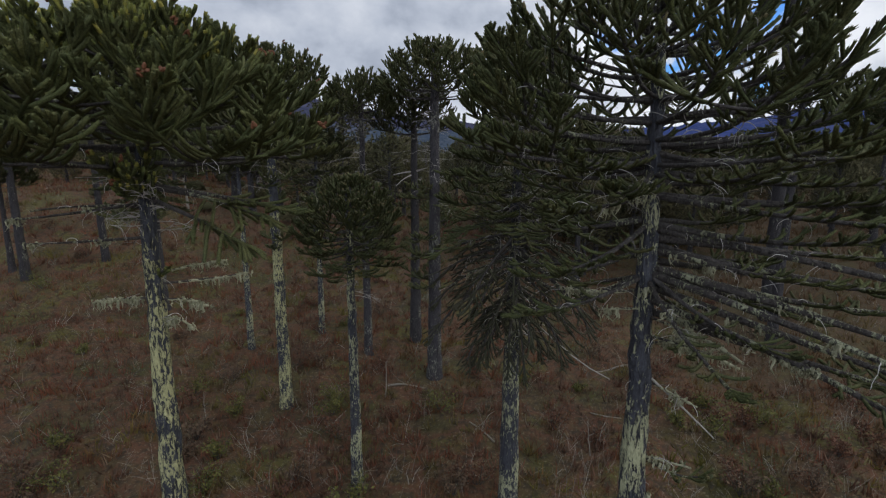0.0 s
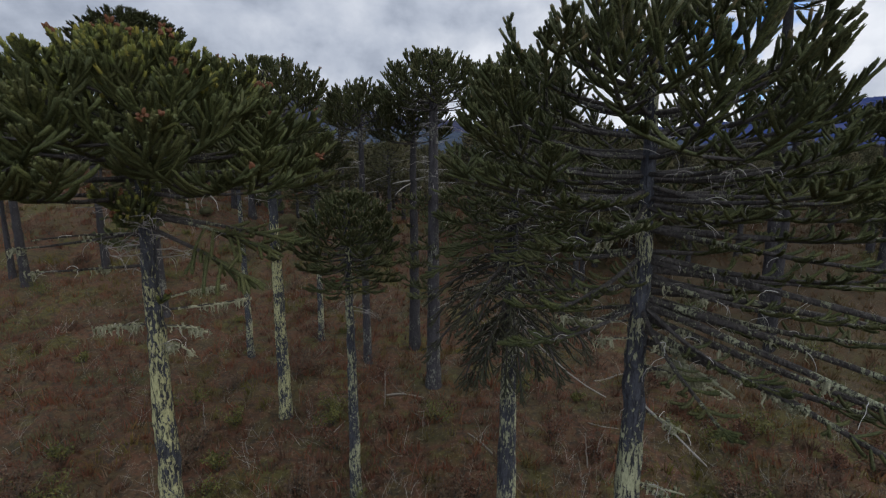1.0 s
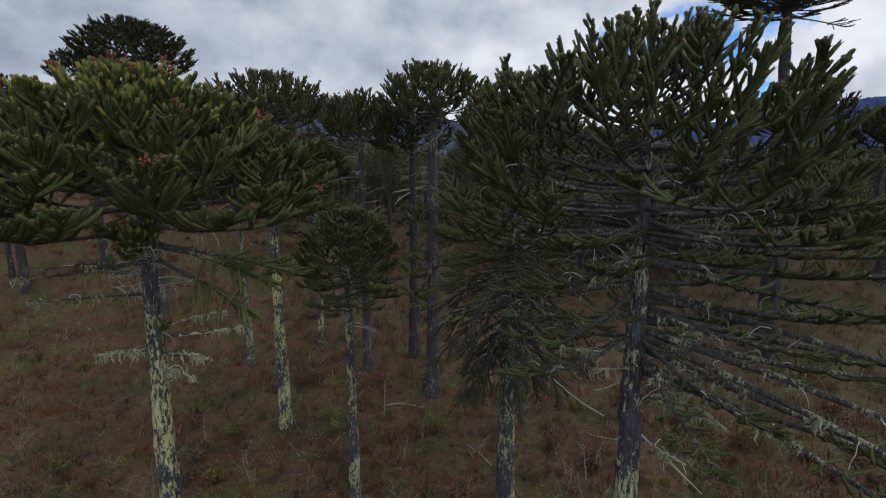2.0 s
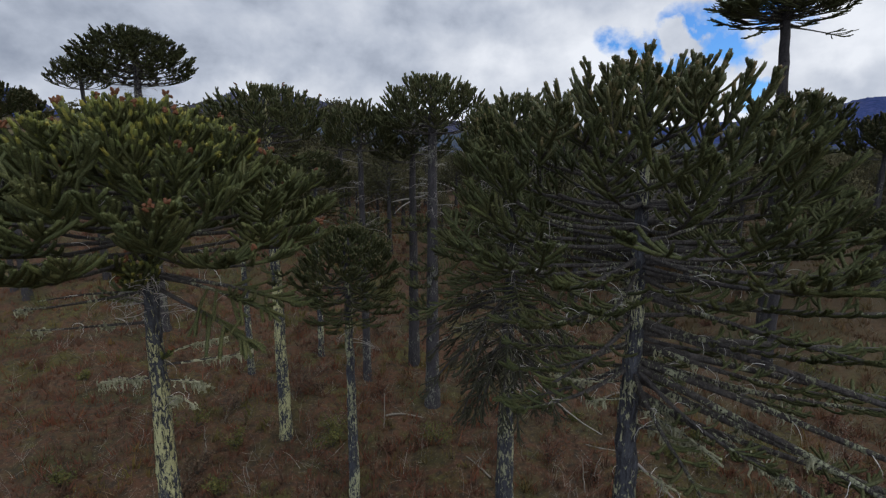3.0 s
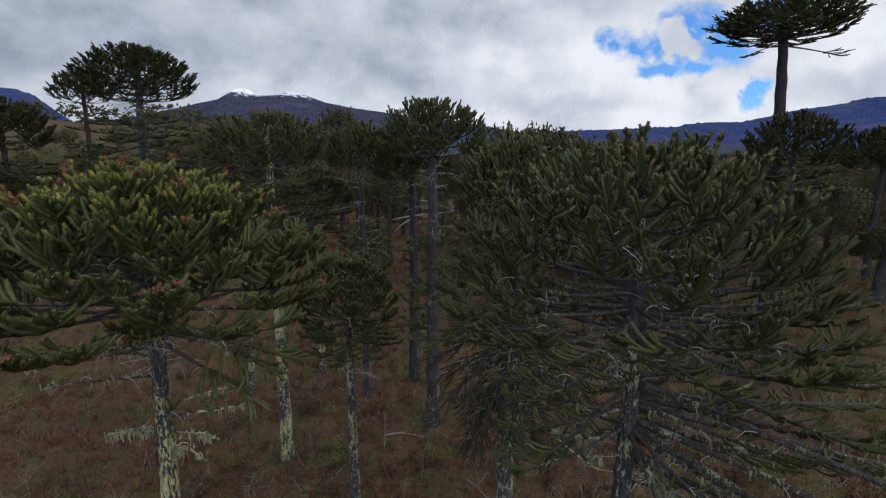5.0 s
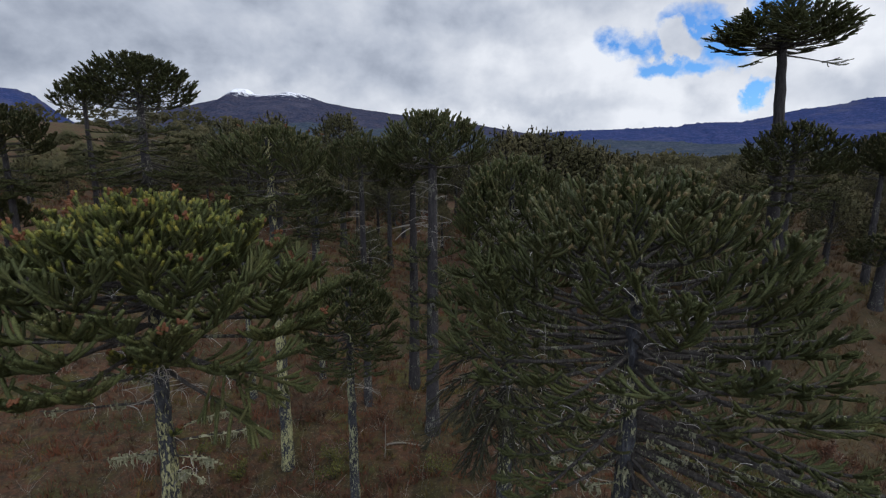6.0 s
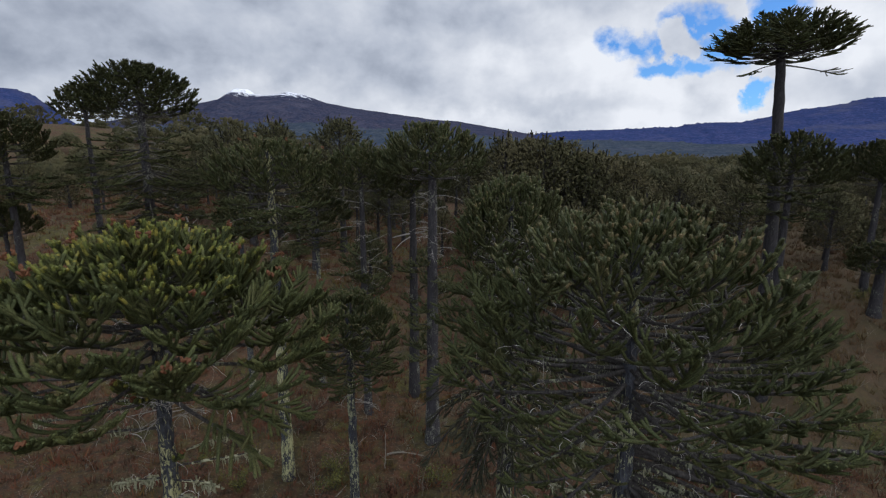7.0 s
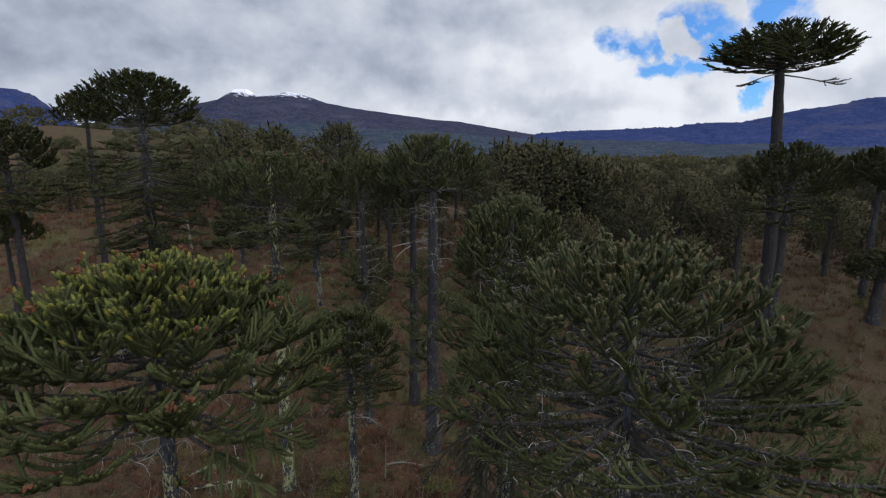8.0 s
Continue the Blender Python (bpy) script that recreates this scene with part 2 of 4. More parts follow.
# ---------------------------------------------------------------- mesh helpers
class Soup:
    """Triangles gathered in arrays and turned into one mesh."""

    def __init__(self):
        self.v, self.f, self.k, self.count = [], [], [], 0

    def add(self, verts, faces, slot=0):
        verts = np.asarray(verts, dtype=np.float32).reshape(-1, 3)
        faces = np.asarray(faces, dtype=np.int32).reshape(-1, 3)
        if not len(faces):
            return
        self.v.append(verts)
        self.f.append(faces + self.count)
        self.k.append(np.broadcast_to(np.asarray(slot, dtype=np.int32), (len(faces),)))
        self.count += len(verts)

    def mesh(self, name, mats, smooth=True):
        me = bpy.data.meshes.new(name)
        if self.count:
            v, f, k = np.concatenate(self.v), np.concatenate(self.f), np.concatenate(self.k)
            me.vertices.add(len(v))
            me.vertices.foreach_set("co", v.ravel())
            me.loops.add(f.size)
            me.loops.foreach_set("vertex_index", f.ravel())
            me.polygons.add(len(f))
            me.polygons.foreach_set("loop_start", np.arange(0, f.size, 3, dtype=np.int32))
            me.polygons.foreach_set("loop_total", np.full(len(f), 3, dtype=np.int32))
            me.polygons.foreach_set("material_index", np.ascontiguousarray(k))
            me.polygons.foreach_set("use_smooth", np.full(len(f), smooth))
            me.update(calc_edges=True)
        for m in mats:
            me.materials.append(m)
        return me


def part(name, data, parent, label=""):
    ob = new(name, data)
    ob.parent = parent
    return tagged(ob, label)


def unit(a):
    return a / np.maximum(np.linalg.norm(a, axis=-1, keepdims=True), 1e-9)


def tube(soup, path, radii, sides=6, slot=0, rough=0.0, rng=None, cap=True):
    """A round tube along a path of points."""
    path, radii = np.asarray(path, float), np.asarray(radii, float)
    n = len(path)
    d = unit(np.gradient(path, axis=0))
    ref = np.where(np.abs(d[:, 2:3]) > 0.9, [[1.0, 0, 0]], [[0, 0, 1.0]])
    a = unit(np.cross(d, ref))
    b = np.cross(d, a)
    ang = np.linspace(0, 2 * np.pi, sides, endpoint=False)
    r = radii[:, None] * np.ones(sides)
    if rough and rng is not None:
        r = r * (1 + rough * rng.uniform(-1, 1, r.shape))
    v = path[:, None] + r[..., None] * (np.cos(ang)[None, :, None] * a[:, None] + np.sin(ang)[None, :, None] * b[:, None])
    i = np.arange(n - 1)[:, None] * sides
    j = np.arange(sides)[None]
    j2 = (j + 1) % sides
    q = [np.stack([i + j, i + j2, i + sides + j2], -1), np.stack([i + j, i + sides + j2, i + sides + j], -1)]
    v = v.reshape(-1, 3)
    faces = [x.reshape(-1, 3) for x in q]
    if cap:
        v = np.vstack([v, path[-1] + d[-1] * radii[-1] * 0.7])
        j = np.arange(sides)
        faces.append(np.stack([(n - 1) * sides + j, (n - 1) * sides + (j + 1) % sides, np.full(sides, n * sides)], -1))
    soup.add(v, np.concatenate(faces), slot)


def shoots(soup, origin, ahead, bend, length, radius, rings, sides, young, rng):
    """Many leafy shoots at once: ropes of overlapping, spiky scale leaves that arch upwards.
    young: how many rings at the end carry fresh leaves (slot 1)."""
    o, d0 = np.asarray(origin, float), unit(np.asarray(ahead, float))
    n = len(o)
    if not n:
        return
    up = np.array([0, 0, 1.0]) + rng.normal(0, 0.07, (n, 3))
    u = unit(up - (up * d0).sum(1, keepdims=True) * d0)
    w = np.cross(d0, u)
    bend = np.where(np.abs(bend) < 0.05, 0.05, bend)[:, None]
    s = np.linspace(0, 1, rings)[None]
    L, R = length[:, None], radius[:, None]

    # the turn grows towards the end: flat at first, then up
    fine_s = np.linspace(0, 1.12, 29)
    th_f = bend * fine_s[None] ** 1.5
    run = np.concatenate([np.zeros((n, 1)), np.cumsum((np.cos(th_f)[:, 1:] + np.cos(th_f)[:, :-1]) / 2, 1)], 1) * 0.04
    rise = np.concatenate([np.zeros((n, 1)), np.cumsum((np.sin(th_f)[:, 1:] + np.sin(th_f)[:, :-1]) / 2, 1)], 1) * 0.04

    def at(s):
        s = np.broadcast_to(s, (n, np.shape(s)[1]))
        q = np.clip(s, 0, 1.119) / 0.04
        i = q.astype(int)
        w = q - i
        row = np.arange(n)[:, None]
        a, b = (f[row, i] * (1 - w) + f[row, i + 1] * w for f in (run, rise))
        return (L * a)[..., None] * d0[:, None] + (L * b)[..., None] * u[:, None] + o[:, None]

    th = bend * s ** 1.5
    nrm = -np.sin(th)[..., None] * d0[:, None] + np.cos(th)[..., None] * u[:, None]
    prof = R * (0.84 + 0.16 * np.sqrt(np.clip(s, 0, 1))) * np.where(s > 0.99, 0.86, 1.0)
    ang = 2 * np.pi * (np.arange(sides)[None] + 0.5 * (np.arange(rings)[:, None] % 2)) / sides
    ca, sa = np.cos(ang)[None, ..., None], np.sin(ang)[None, ..., None]
    rad = ca * w[:, None, None] + sa * nrm[:, :, None]
    core = at(s)[:, :, None] + (0.86 * prof)[..., None, None] * rad
    # the leaves' points stand out and forwards
    a2 = ang + np.pi / sides
    rad2 = np.cos(a2)[None, ..., None] * w[:, None, None] + np.sin(a2)[None, ..., None] * nrm[:, :, None]
    step = 1.0 / max(rings - 1, 1)
    reach = prof * rng.uniform(1.0, 1.13, prof.shape)
    tips = at(s + np.minimum(0.62 * step, 0.055 / L)[..., :])[:, :, None] + reach[..., None, None] * rad2
    apex = at(np.full((1, 1), 1.0)) + (0.6 * R)[..., None] * (np.cos(bend)[..., None] * d0[:, None] + np.sin(bend)[..., None] * u[:, None])
    v = np.concatenate([core.reshape(n, -1, 3), tips.reshape(n, -1, 3), apex.reshape(n, 1, 3)], 1)
    per, half = 2 * rings * sides + 1, rings * sides
    f, k = [], []
    for r in range(rings):
        slot = 1 if r >= rings - young else 0
        for j in range(sides):
            a, b = r * sides + j, r * sides + (j + 1) % sides
            f.append((a, b, half + a))
            k.append(slot)
            if r < rings - 1:
                f += [(a, b, b + sides), (a, b + sides, a + sides)]
                k += [slot, slot]
            else:
                f.append((a, b, per - 1))
                k.append(slot)
    f = np.array(f)[None] + (np.arange(n) * per)[:, None, None]
    soup.add(v, f, np.tile(np.array(k), n))
    return apex[:, 0]


def turn_about(v, axis, angle):
    """Turns vectors v (n, 3) about unit axes by angles."""
    c, s = np.cos(angle)[:, None], np.sin(angle)[:, None]
    return v * c + np.cross(axis, v) * s + axis * (axis * v).sum(1, keepdims=True) * (1 - c)


def limb_path(start, azimuth, length, p0, p1, rng, n=9, wave=0.04):
    """A limb that leaves the stem at pitch p0 and ends at pitch p1 (radians)."""
    s = np.linspace(0, 1, n)
    pitch = p0 + (p1 - p0) * s ** 1.7
    az = azimuth + np.cumsum(rng.normal(0, wave, n))
    step = length / (n - 1)
    d = np.stack([np.cos(pitch) * np.cos(az), np.cos(pitch) * np.sin(az), np.sin(pitch)], -1) * step
    return np.vstack([start, start + np.cumsum(d[:-1], axis=0)])


def sample(path, s):
    t = np.clip(np.asarray(s), 0, 1) * (len(path) - 1)
    i = np.minimum(t.astype(int), len(path) - 2)
    w = (t - i)[:, None]
    return path[i] * (1 - w) + path[i + 1] * w, unit(path[i + 1] - path[i])


# detail: rings, leaves a ring, gap between shoots (m), forks, limb sides
FINE, OPEN, MIDDLE, COARSE = (8, 5, 0.165, 0.3, 7), (8, 5, 0.195, 0.5, 7), (5, 4, 0.18, 0.4, 6), (4, 3, 0.23, 0.4, 5)


def leafy(path, soup, detail, rng, bare, thick, long_, lift=0.9, young=1):
    """Clothes the outer stretch of a limb with shoots on both sides and a fan at its end."""
    rings, sides, gap, forks, _ = detail
    length = np.linalg.norm(np.diff(path, axis=0), axis=1).sum()
    stretch = length * (1 - bare)
    m = max(int(stretch / gap), 2)
    s = bare + (1 - bare) * (np.arange(m) + rng.uniform(0, 0.8, m)) / m
    o, d, b, L = [], [], [], []
    p, ahead = sample(path, s)
    up = np.tile([0, 0, 1.0], (m, 1))
    along = (s - bare) / max(1 - bare, 1e-6)
    for side in (-1, 1):
        keep = rng.uniform(0, 1, m) < 0.94
        ang = side * (1.25 - 0.55 * along + rng.normal(0, 0.12, m))
        v = turn_about(ahead, up, ang)
        v[:, 2] += rng.normal(min(0.0, lift * 0.4), 0.10, m)
        v = unit(v)
        ln = long_ * rng.uniform(0.8, 1.12, m) * (0.72 + 0.5 * np.sin(np.pi * np.clip(0.2 + 0.75 * along, 0, 1)) - 0.25 * along)
        o.append(p[keep]), d.append(v[keep]), L.append(ln[keep])
        b.append((lift * rng.uniform(0.8, 1.12, m) - np.arcsin(np.clip(v[:, 2], -1, 1)))[keep])
    # leaves along the limb itself
    run = max(int(stretch / (gap * 1.9)), 2)
    s2 = bare + (1 - bare) * np.arange(run) / run
    p2, a2 = sample(path, s2)
    o.append(p2), d.append(a2), b.append(np.full(run, 0.06)), L.append(np.full(run, 1.25 * stretch / run))
    # the fan at the end
    fan = rng.integers(3, 6)
    pe, ae = sample(path, np.full(fan, 1.0))
    v = unit(turn_about(ae, np.tile([0, 0, 1.0], (fan, 1)), rng.uniform(-0.8, 0.8, fan)))
    o.append(pe), d.append(v), b.append((lift - np.arcsin(np.clip(v[:, 2], -1, 1))) * rng.uniform(0.5, 1.2, fan)), L.append(long_ * rng.uniform(0.4, 0.75, fan))
    o, d, b, L = np.concatenate(o), np.concatenate(d), np.concatenate(b), np.concatenate(L)
    # forks: shorter shoots that leave the longer ones halfway
    n = len(o)
    pick = np.nonzero((rng.uniform(0, 1, n) < forks) & (L > long_ * 0.55))[0]
    if len(pick):
        dd = unit(d[pick])
        uu = unit(np.array([0, 0, 1.0]) - dd[:, 2:3] * dd + 1e-6)
        at, bb = rng.uniform(0.4, 0.75, len(pick)), np.where(np.abs(b[pick]) < 0.05, 0.05, b[pick])
        th = bb * at ** 1.5
        oo = o[pick] + (L[pick] * at * np.cos(0.4 * th))[:, None] * dd + (L[pick] * at * np.sin(0.4 * th))[:, None] * uu
        now = np.cos(th)[:, None] * dd + np.sin(th)[:, None] * uu
        vv = turn_about(now, uu, rng.choice([-1, 1], len(pick)) * rng.uniform(0.4, 0.85, len(pick)))
        o, d = np.vstack([o, oo]), np.vstack([d, vv])
        b, L = np.concatenate([b, lift + rng.normal(0, 0.12, len(pick)) - np.arcsin(np.clip(unit(vv)[:, 2], -1, 1))]), np.concatenate([L, L[pick] * rng.uniform(0.4, 0.65, len(pick))])
    r = thick * rng.uniform(0.8, 1.15, len(o))
    return shoots(soup, o, d, b, L, r, rings, sides, young, rng)


def curls(soup, path, rng, count, lo, hi, size=0.0068, slot=0):
    """Dead, bleached twigs that curl down from a limb."""
    for s in rng.uniform(lo, hi, count):
        p, a = sample(path, np.array([s]))
        az = rng.uniform(0, 2 * np.pi)
        L = rng.uniform(0.18, 0.52)
        q = limb_path(p[0], az, L, rng.uniform(-0.5, 0.6), rng.uniform(-2.6, -0.4), rng, 8, 0.3)
        tube(soup, q, np.linspace(size, size * 0.45, 8), 3)


def beards(soup, path, rng, count, lo, hi, long_=0.14):
    """Tufts of hanging lichen."""
    for s in rng.uniform(lo, hi, count):
        p, _ = sample(path, np.array([s]))
        for _ in range(9):
            q = p[0] + rng.normal(0, 0.06, 3) * (1, 1, 0.25)
            L = long_ * rng.uniform(0.35, 1.2)
            side = rng.normal(0, 0.03, (4, 3))
            line = q + np.outer(np.linspace(0, 1, 4), (0, 0, -L)) + side * np.linspace(0, 1, 4)[:, None]
            tube(soup, line, np.array([0.020, 0.017, 0.010, 0.003]) * rng.uniform(0.5, 1.5), 4)


def stem(points, radii, rng, sides, seg, mats, flare=0.35):
    """A trunk through a few (x, y, z) points, with a flared foot and uneven bark."""
    pts = np.array(points, float)
    z = np.linspace(pts[0, 2], pts[-1, 2], seg)
    path = np.stack([np.interp(z, pts[:, 2], pts[:, 0]), np.interp(z, pts[:, 2], pts[:, 1]), z], -1)
    path[1:-1, :2] += rng.normal(0, 0.012, (seg - 2, 2))
    t = (z - z[0]) / (z[-1] - z[0])
    r = radii[0] + (radii[1] - radii[0]) * t
    r *= 1 + flare * np.exp(-(z - z[0]) / 0.5)
    soup = Soup()
    tube(soup, path, r, sides, 0, 0.055, rng)
    return soup.mesh("trunk", mats), path


def araucaria(name, base, lean, height, radii, bark, profile, whorl, per, detail, label, seed, thick=0.05, long_=0.5,
              limb_mat=None, foliage=None, tip_rings=1, cones=0, dead=(), dead_count=0, lichen=0.0, extra=(), sprout=(), group="araucaria trees", dome=None, swell=0.95, lop=(0.0, 0.0, 0.0), window=None):
    """A monkey puzzle tree. profile: rows of height, limb length, pitch at the stem, pitch at the end (degrees), bare share.
    extra: single limbs (height, azimuth, length, pitch, end pitch, bare share, leafy 0/1, lichen tufts).
    dome: the upper crown as level of its rim, rim radius, rise, lowest and highest limb on the stem, tiers, limbs a tier, lowest angle.
    dead: heights between which bleached twigs stand on the stem. sprout: heights between which short leafy tufts do."""
    rng = np.random.default_rng(seed)
    root = new(name)
    root.location = base
    g = base[2]                      # all heights below are given above sea level of the plan
    profile = [(r[0] - g, *r[1:]) for r in profile]
    extra = [(r[0] - g, *r[1:]) for r in extra]
    dead = (dead[0] - g, dead[1] - g, *dead[2:]) if dead else ()
    sprout = (sprout[0] - g, sprout[1] - g, *sprout[2:]) if sprout else ()
    if dome:
        dome = (dome[0] - g, dome[1], dome[2], dome[3] - g, dome[4] - g, *dome[5:])
    tagged(root, label, "tree", group)
    foliage = foliage or FOLIAGE
    limb_mat = limb_mat or LIMB
    tip = TIP if foliage is FOLIAGE_WARM else TIP_DULL
    top = np.array([lean[0], lean[1], height])
    fine = detail in (FINE, OPEN)
    me, axis = stem([(0, 0, -0.3), (lean[0] * 0.35, lean[1] * 0.35, height * 0.5), tuple(top)], radii, rng,
                    20 if fine else 12, 60 if fine else 30, [bark])
    part("trunk", me, root)
    prof = np.array(profile, float)

    def on_stem(z):
        return np.array([np.interp(z, axis[:, 2], axis[:, 0]), np.interp(z, axis[:, 2], axis[:, 1]), z])

    def girth(z):
        return radii[0] + (radii[1] - radii[0]) * z / height

    def arc(z, az, tip_r, tip_z):
        """A limb that leaves the stem at height z and curves up to a point of the crown's outline."""
        a, out = on_stem(z), np.array([math.cos(az), math.sin(az), 0.0])
        b = np.array([top[0], top[1], 0.0]) * min(1.0, tip_z / height) + out * tip_r + [0, 0, tip_z]
        mid = a + out * tip_r * 0.84 + [0, 0, (tip_z - z) * 0.06 - 0.03 * tip_r]
        t = np.linspace(0, 1, 10 if fine else 7)[:, None]
        q = (1 - t) ** 2 * a + 2 * t * (1 - t) * mid + t * t * b
        q[1:] += np.cumsum(rng.normal(0, 0.012, (len(q) - 1, 3)), axis=0)
        return q

    def limb(z, az, length, p0, p1, bare, clothed, tufts, scale=1.0, path=None, lift=None, sides=()):
        if path is None:
            path = limb_path(on_stem(z), az, length, p0, p1, rng, 10 if fine else 7, 0.04 if clothed else 0.11)
        if lift is None:
            lift = 0.55 + 1.0 * p1 if p1 > -0.6 else -0.35
        r0 = min(0.018 + 0.011 * length, girth(z) * 0.55) * scale * (1.0 if clothed else 0.72 if tufts else 0.5)
        wood = Soup()
        tube(wood, path, np.linspace(r0, r0 * 0.45, len(path)), detail[4], 0, 0.1, rng)
        leaf = Soup()
        if clothed:
            size = min(long_, length * 0.45)
            hung = lift == -0.35
            apexes = leafy(path, leaf, (*detail[:2], detail[2] * 1.9, 0.2, detail[4]) if hung else detail, rng, bare, thick * (0.78 if hung else 1.0), size, lift, tip_rings)
            for q in sides:
                tube(wood, q, np.linspace(r0 * 0.6, r0 * 0.35, len(q)), 4, 0, 0.1, rng)
                leafy(q, leaf, detail, rng, 0.4, thick, size * 0.85, lift, tip_rings)
            if cones and lift > 0.9:
                ends.extend(apexes[np.argsort(apexes[:, 2])[-3:]])
        br = part("branch", wood.mesh("branch", [LIMB_LICHEN if tufts else limb_mat if clothed else DEAD]), root)
        if clothed:
            part("foliage", leaf.mesh("foliage", [FOLIAGE_OLD if hung else foliage, tip if lift > 1.05 else FOLIAGE_OLD if hung else foliage]), br)
        if dead_count and rng.uniform() < 0.75 and p0 < 0.5:
            twig = Soup()
            curls(twig, path, rng, max(1, int(dead_count * rng.uniform(0.4, 1.3))), 0.12, 0.75)
            tagged(part("dead_twig_spray", twig.mesh("dead_twig_spray", [DEAD], False), br, "bleached curling dead twigs"), kind="stuff")
        if tufts:
            tuft = Soup()
            beards(tuft, path, rng, tufts, *((0.12, 0.6) if clothed else (0.3, 1.0)))
            if not clothed and length < 1.7:
                q, _ = sample(path, np.linspace(0.25, 1.0, 22))
                tube(tuft, q + [0, 0, -0.006], r0 * 0.6 + rng.uniform(0.0, 0.013, 22), 6, 0, 0.4, rng)
            tagged(part("beard_lichen", tuft.mesh("beard_lichen", [BEARD]), br, "pale green hanging beard lichen"), kind="stuff")
        return path

    ends = []
    z, turn = (prof[0, 0] if len(prof) else 0), rng.uniform(0, 6)
    if dome:
        def blocked(az):
            return window is not None and math.cos(az - window[0]) > math.cos(window[1])

        rim, R, rise, z0, z1, tiers, k, low, bare0, tilt, twins = dome if len(dome) == 11 else (*dome, 0.5, 0, 1)
        for i in range(tiers):
            t = (i + 0.3) / tiers
            phi = radians(low + (86 - low) * t ** 0.85)
            for j in range(max(k - int(4 * t * t), 3)):
                n_ = max(k - int(4 * t * t), 3)
                az = i * 2.39996 + 2 * math.pi * (j + rng.uniform(-0.3, 0.3)) / n_
                if t < 0.55 and blocked(az):
                    continue
                big = rng.uniform(0.86, 1.04) * (1 - lop[2] * (1 - math.cos(az - lop[0])) / 2)
                q = arc(z0 + (z1 - z0) * t + rng.uniform(-0.05, 0.05), az, R * math.cos(phi) ** swell * big,
                        rim + rise * math.copysign(abs(math.sin(phi)) ** swell, phi) * rng.uniform(0.92, 1.0))
                sides = []
                for sgn in (rng.permutation([-1, 1])[:twins]):
                    at, _ = sample(q, np.array([rng.uniform(0.45, 0.68)]))
                    tw = az + sgn * rng.uniform(0.2, 0.42) * (1 + 0.9 * t)
                    ph = min(phi + rng.uniform(-0.12, 0.22), 1.5)
                    end = np.array([top[0], top[1], 0]) * min(1, q[-1, 2] / height) + [R * big * math.cos(ph) ** swell * math.cos(tw), R * big * math.cos(ph) ** swell * math.sin(tw),
                           rim + rise * math.copysign(abs(math.sin(ph)) ** swell, ph) * rng.uniform(0.9, 1.0)]
                    low_ = at[0] * 0.4 + end * 0.6 - [0, 0, 0.12 * np.linalg.norm(end - at[0])]
                    w_ = np.linspace(0, 1, 6)[:, None]
                    sides.append((1 - w_) ** 2 * at[0] + 2 * w_ * (1 - w_) * low_ + w_ ** 2 * end)
                limb(q[0, 2], az, R, 0.6 if t > 0.55 else 0.0, 1.0, bare0 * (1 - 0.42 * t), True, 0, scale=0.72, path=q, lift=radians(58 + tilt + 18 * t), sides=sides)
    while len(prof) > 1 and z < prof[-1, 0]:
        L, p0, p1, bare = (np.interp(z, prof[:, 0], prof[:, i]) for i in (1, 2, 3, 4))
        k = per + rng.integers(-1, 2)
        turn += 0.55
        for i in range(k):
            az = turn + 2 * np.pi * (i + rng.uniform(-0.25, 0.25)) / k
            if window is not None and math.cos(az - window[0]) > math.cos(window[1]):
                continue
            ln = L * rng.uniform(0.74, 1.1) * (1 - lop[1] * (1 - math.cos(az - lop[0])) / 2)
            limb(z + rng.uniform(-0.3, 0.3) * whorl, az, ln, radians(p0 + rng.normal(0, 6)), radians(p1 + rng.normal(0, 9)), bare, True,
                     (rng.integers(2, 6) if rng.uniform() < lichen else 0))
        z += whorl * rng.uniform(0.8, 1.2)
    # the leader's own cluster
    leaf = Soup()
    n = 12 if fine else 8
    az = rng.uniform(0, 2 * np.pi, n)
    el = np.radians(rng.uniform(25, 85, n))
    v = np.stack([np.cos(az) * np.cos(el), np.sin(az) * np.cos(el), np.sin(el)], -1)
    shoots(leaf, np.tile(top, (n, 1)) - [0, 0, 0.1], v, np.full(n, 0.5), long_ * rng.uniform(0.5, 0.9, n), thick * rng.uniform(0.8, 1.1, n),
           detail[0], detail[1], tip_rings, rng)
    part("leader", leaf.mesh("leader", [foliage, tip]), root)
    for e in extra:
        h, azd, ln, p0, p1, bare, clothed, tufts, *hang = e
        limb(h, radians(azd), ln, radians(p0), radians(p1), bare, clothed, tufts, hang[1] if len(hang) > 1 else 1.0, lift=hang[0] if hang else None)
    if dead:
        for _ in range(int(dead[2])):
            h = rng.uniform(dead[0], dead[1])
            q = limb_path(on_stem(h), rng.uniform(0, 2 * np.pi), rng.uniform(0.4, dead[3]), rng.uniform(-0.3, 0.4), rng.uniform(-1.1, 0.5), rng, 7, 0.24)
            twig = Soup()
            tube(twig, q, np.linspace(0.013, 0.005, 7), 4)
            curls(twig, q, rng, 7, 0.25, 1.0, 0.0065)
            part("dead_branch", twig.mesh("dead_branch", [DEAD], False), root, "bare bleached dead branch")
    if sprout:
        for _ in range(int(sprout[2])):
            h = rng.uniform(sprout[0], sprout[1])
            limb(h, rng.uniform(0, 2 * np.pi), rng.uniform(0.35, 0.35 + sprout[3]), rng.uniform(-0.4, 0.4), rng.uniform(0, 1), 0.25, True, 0)
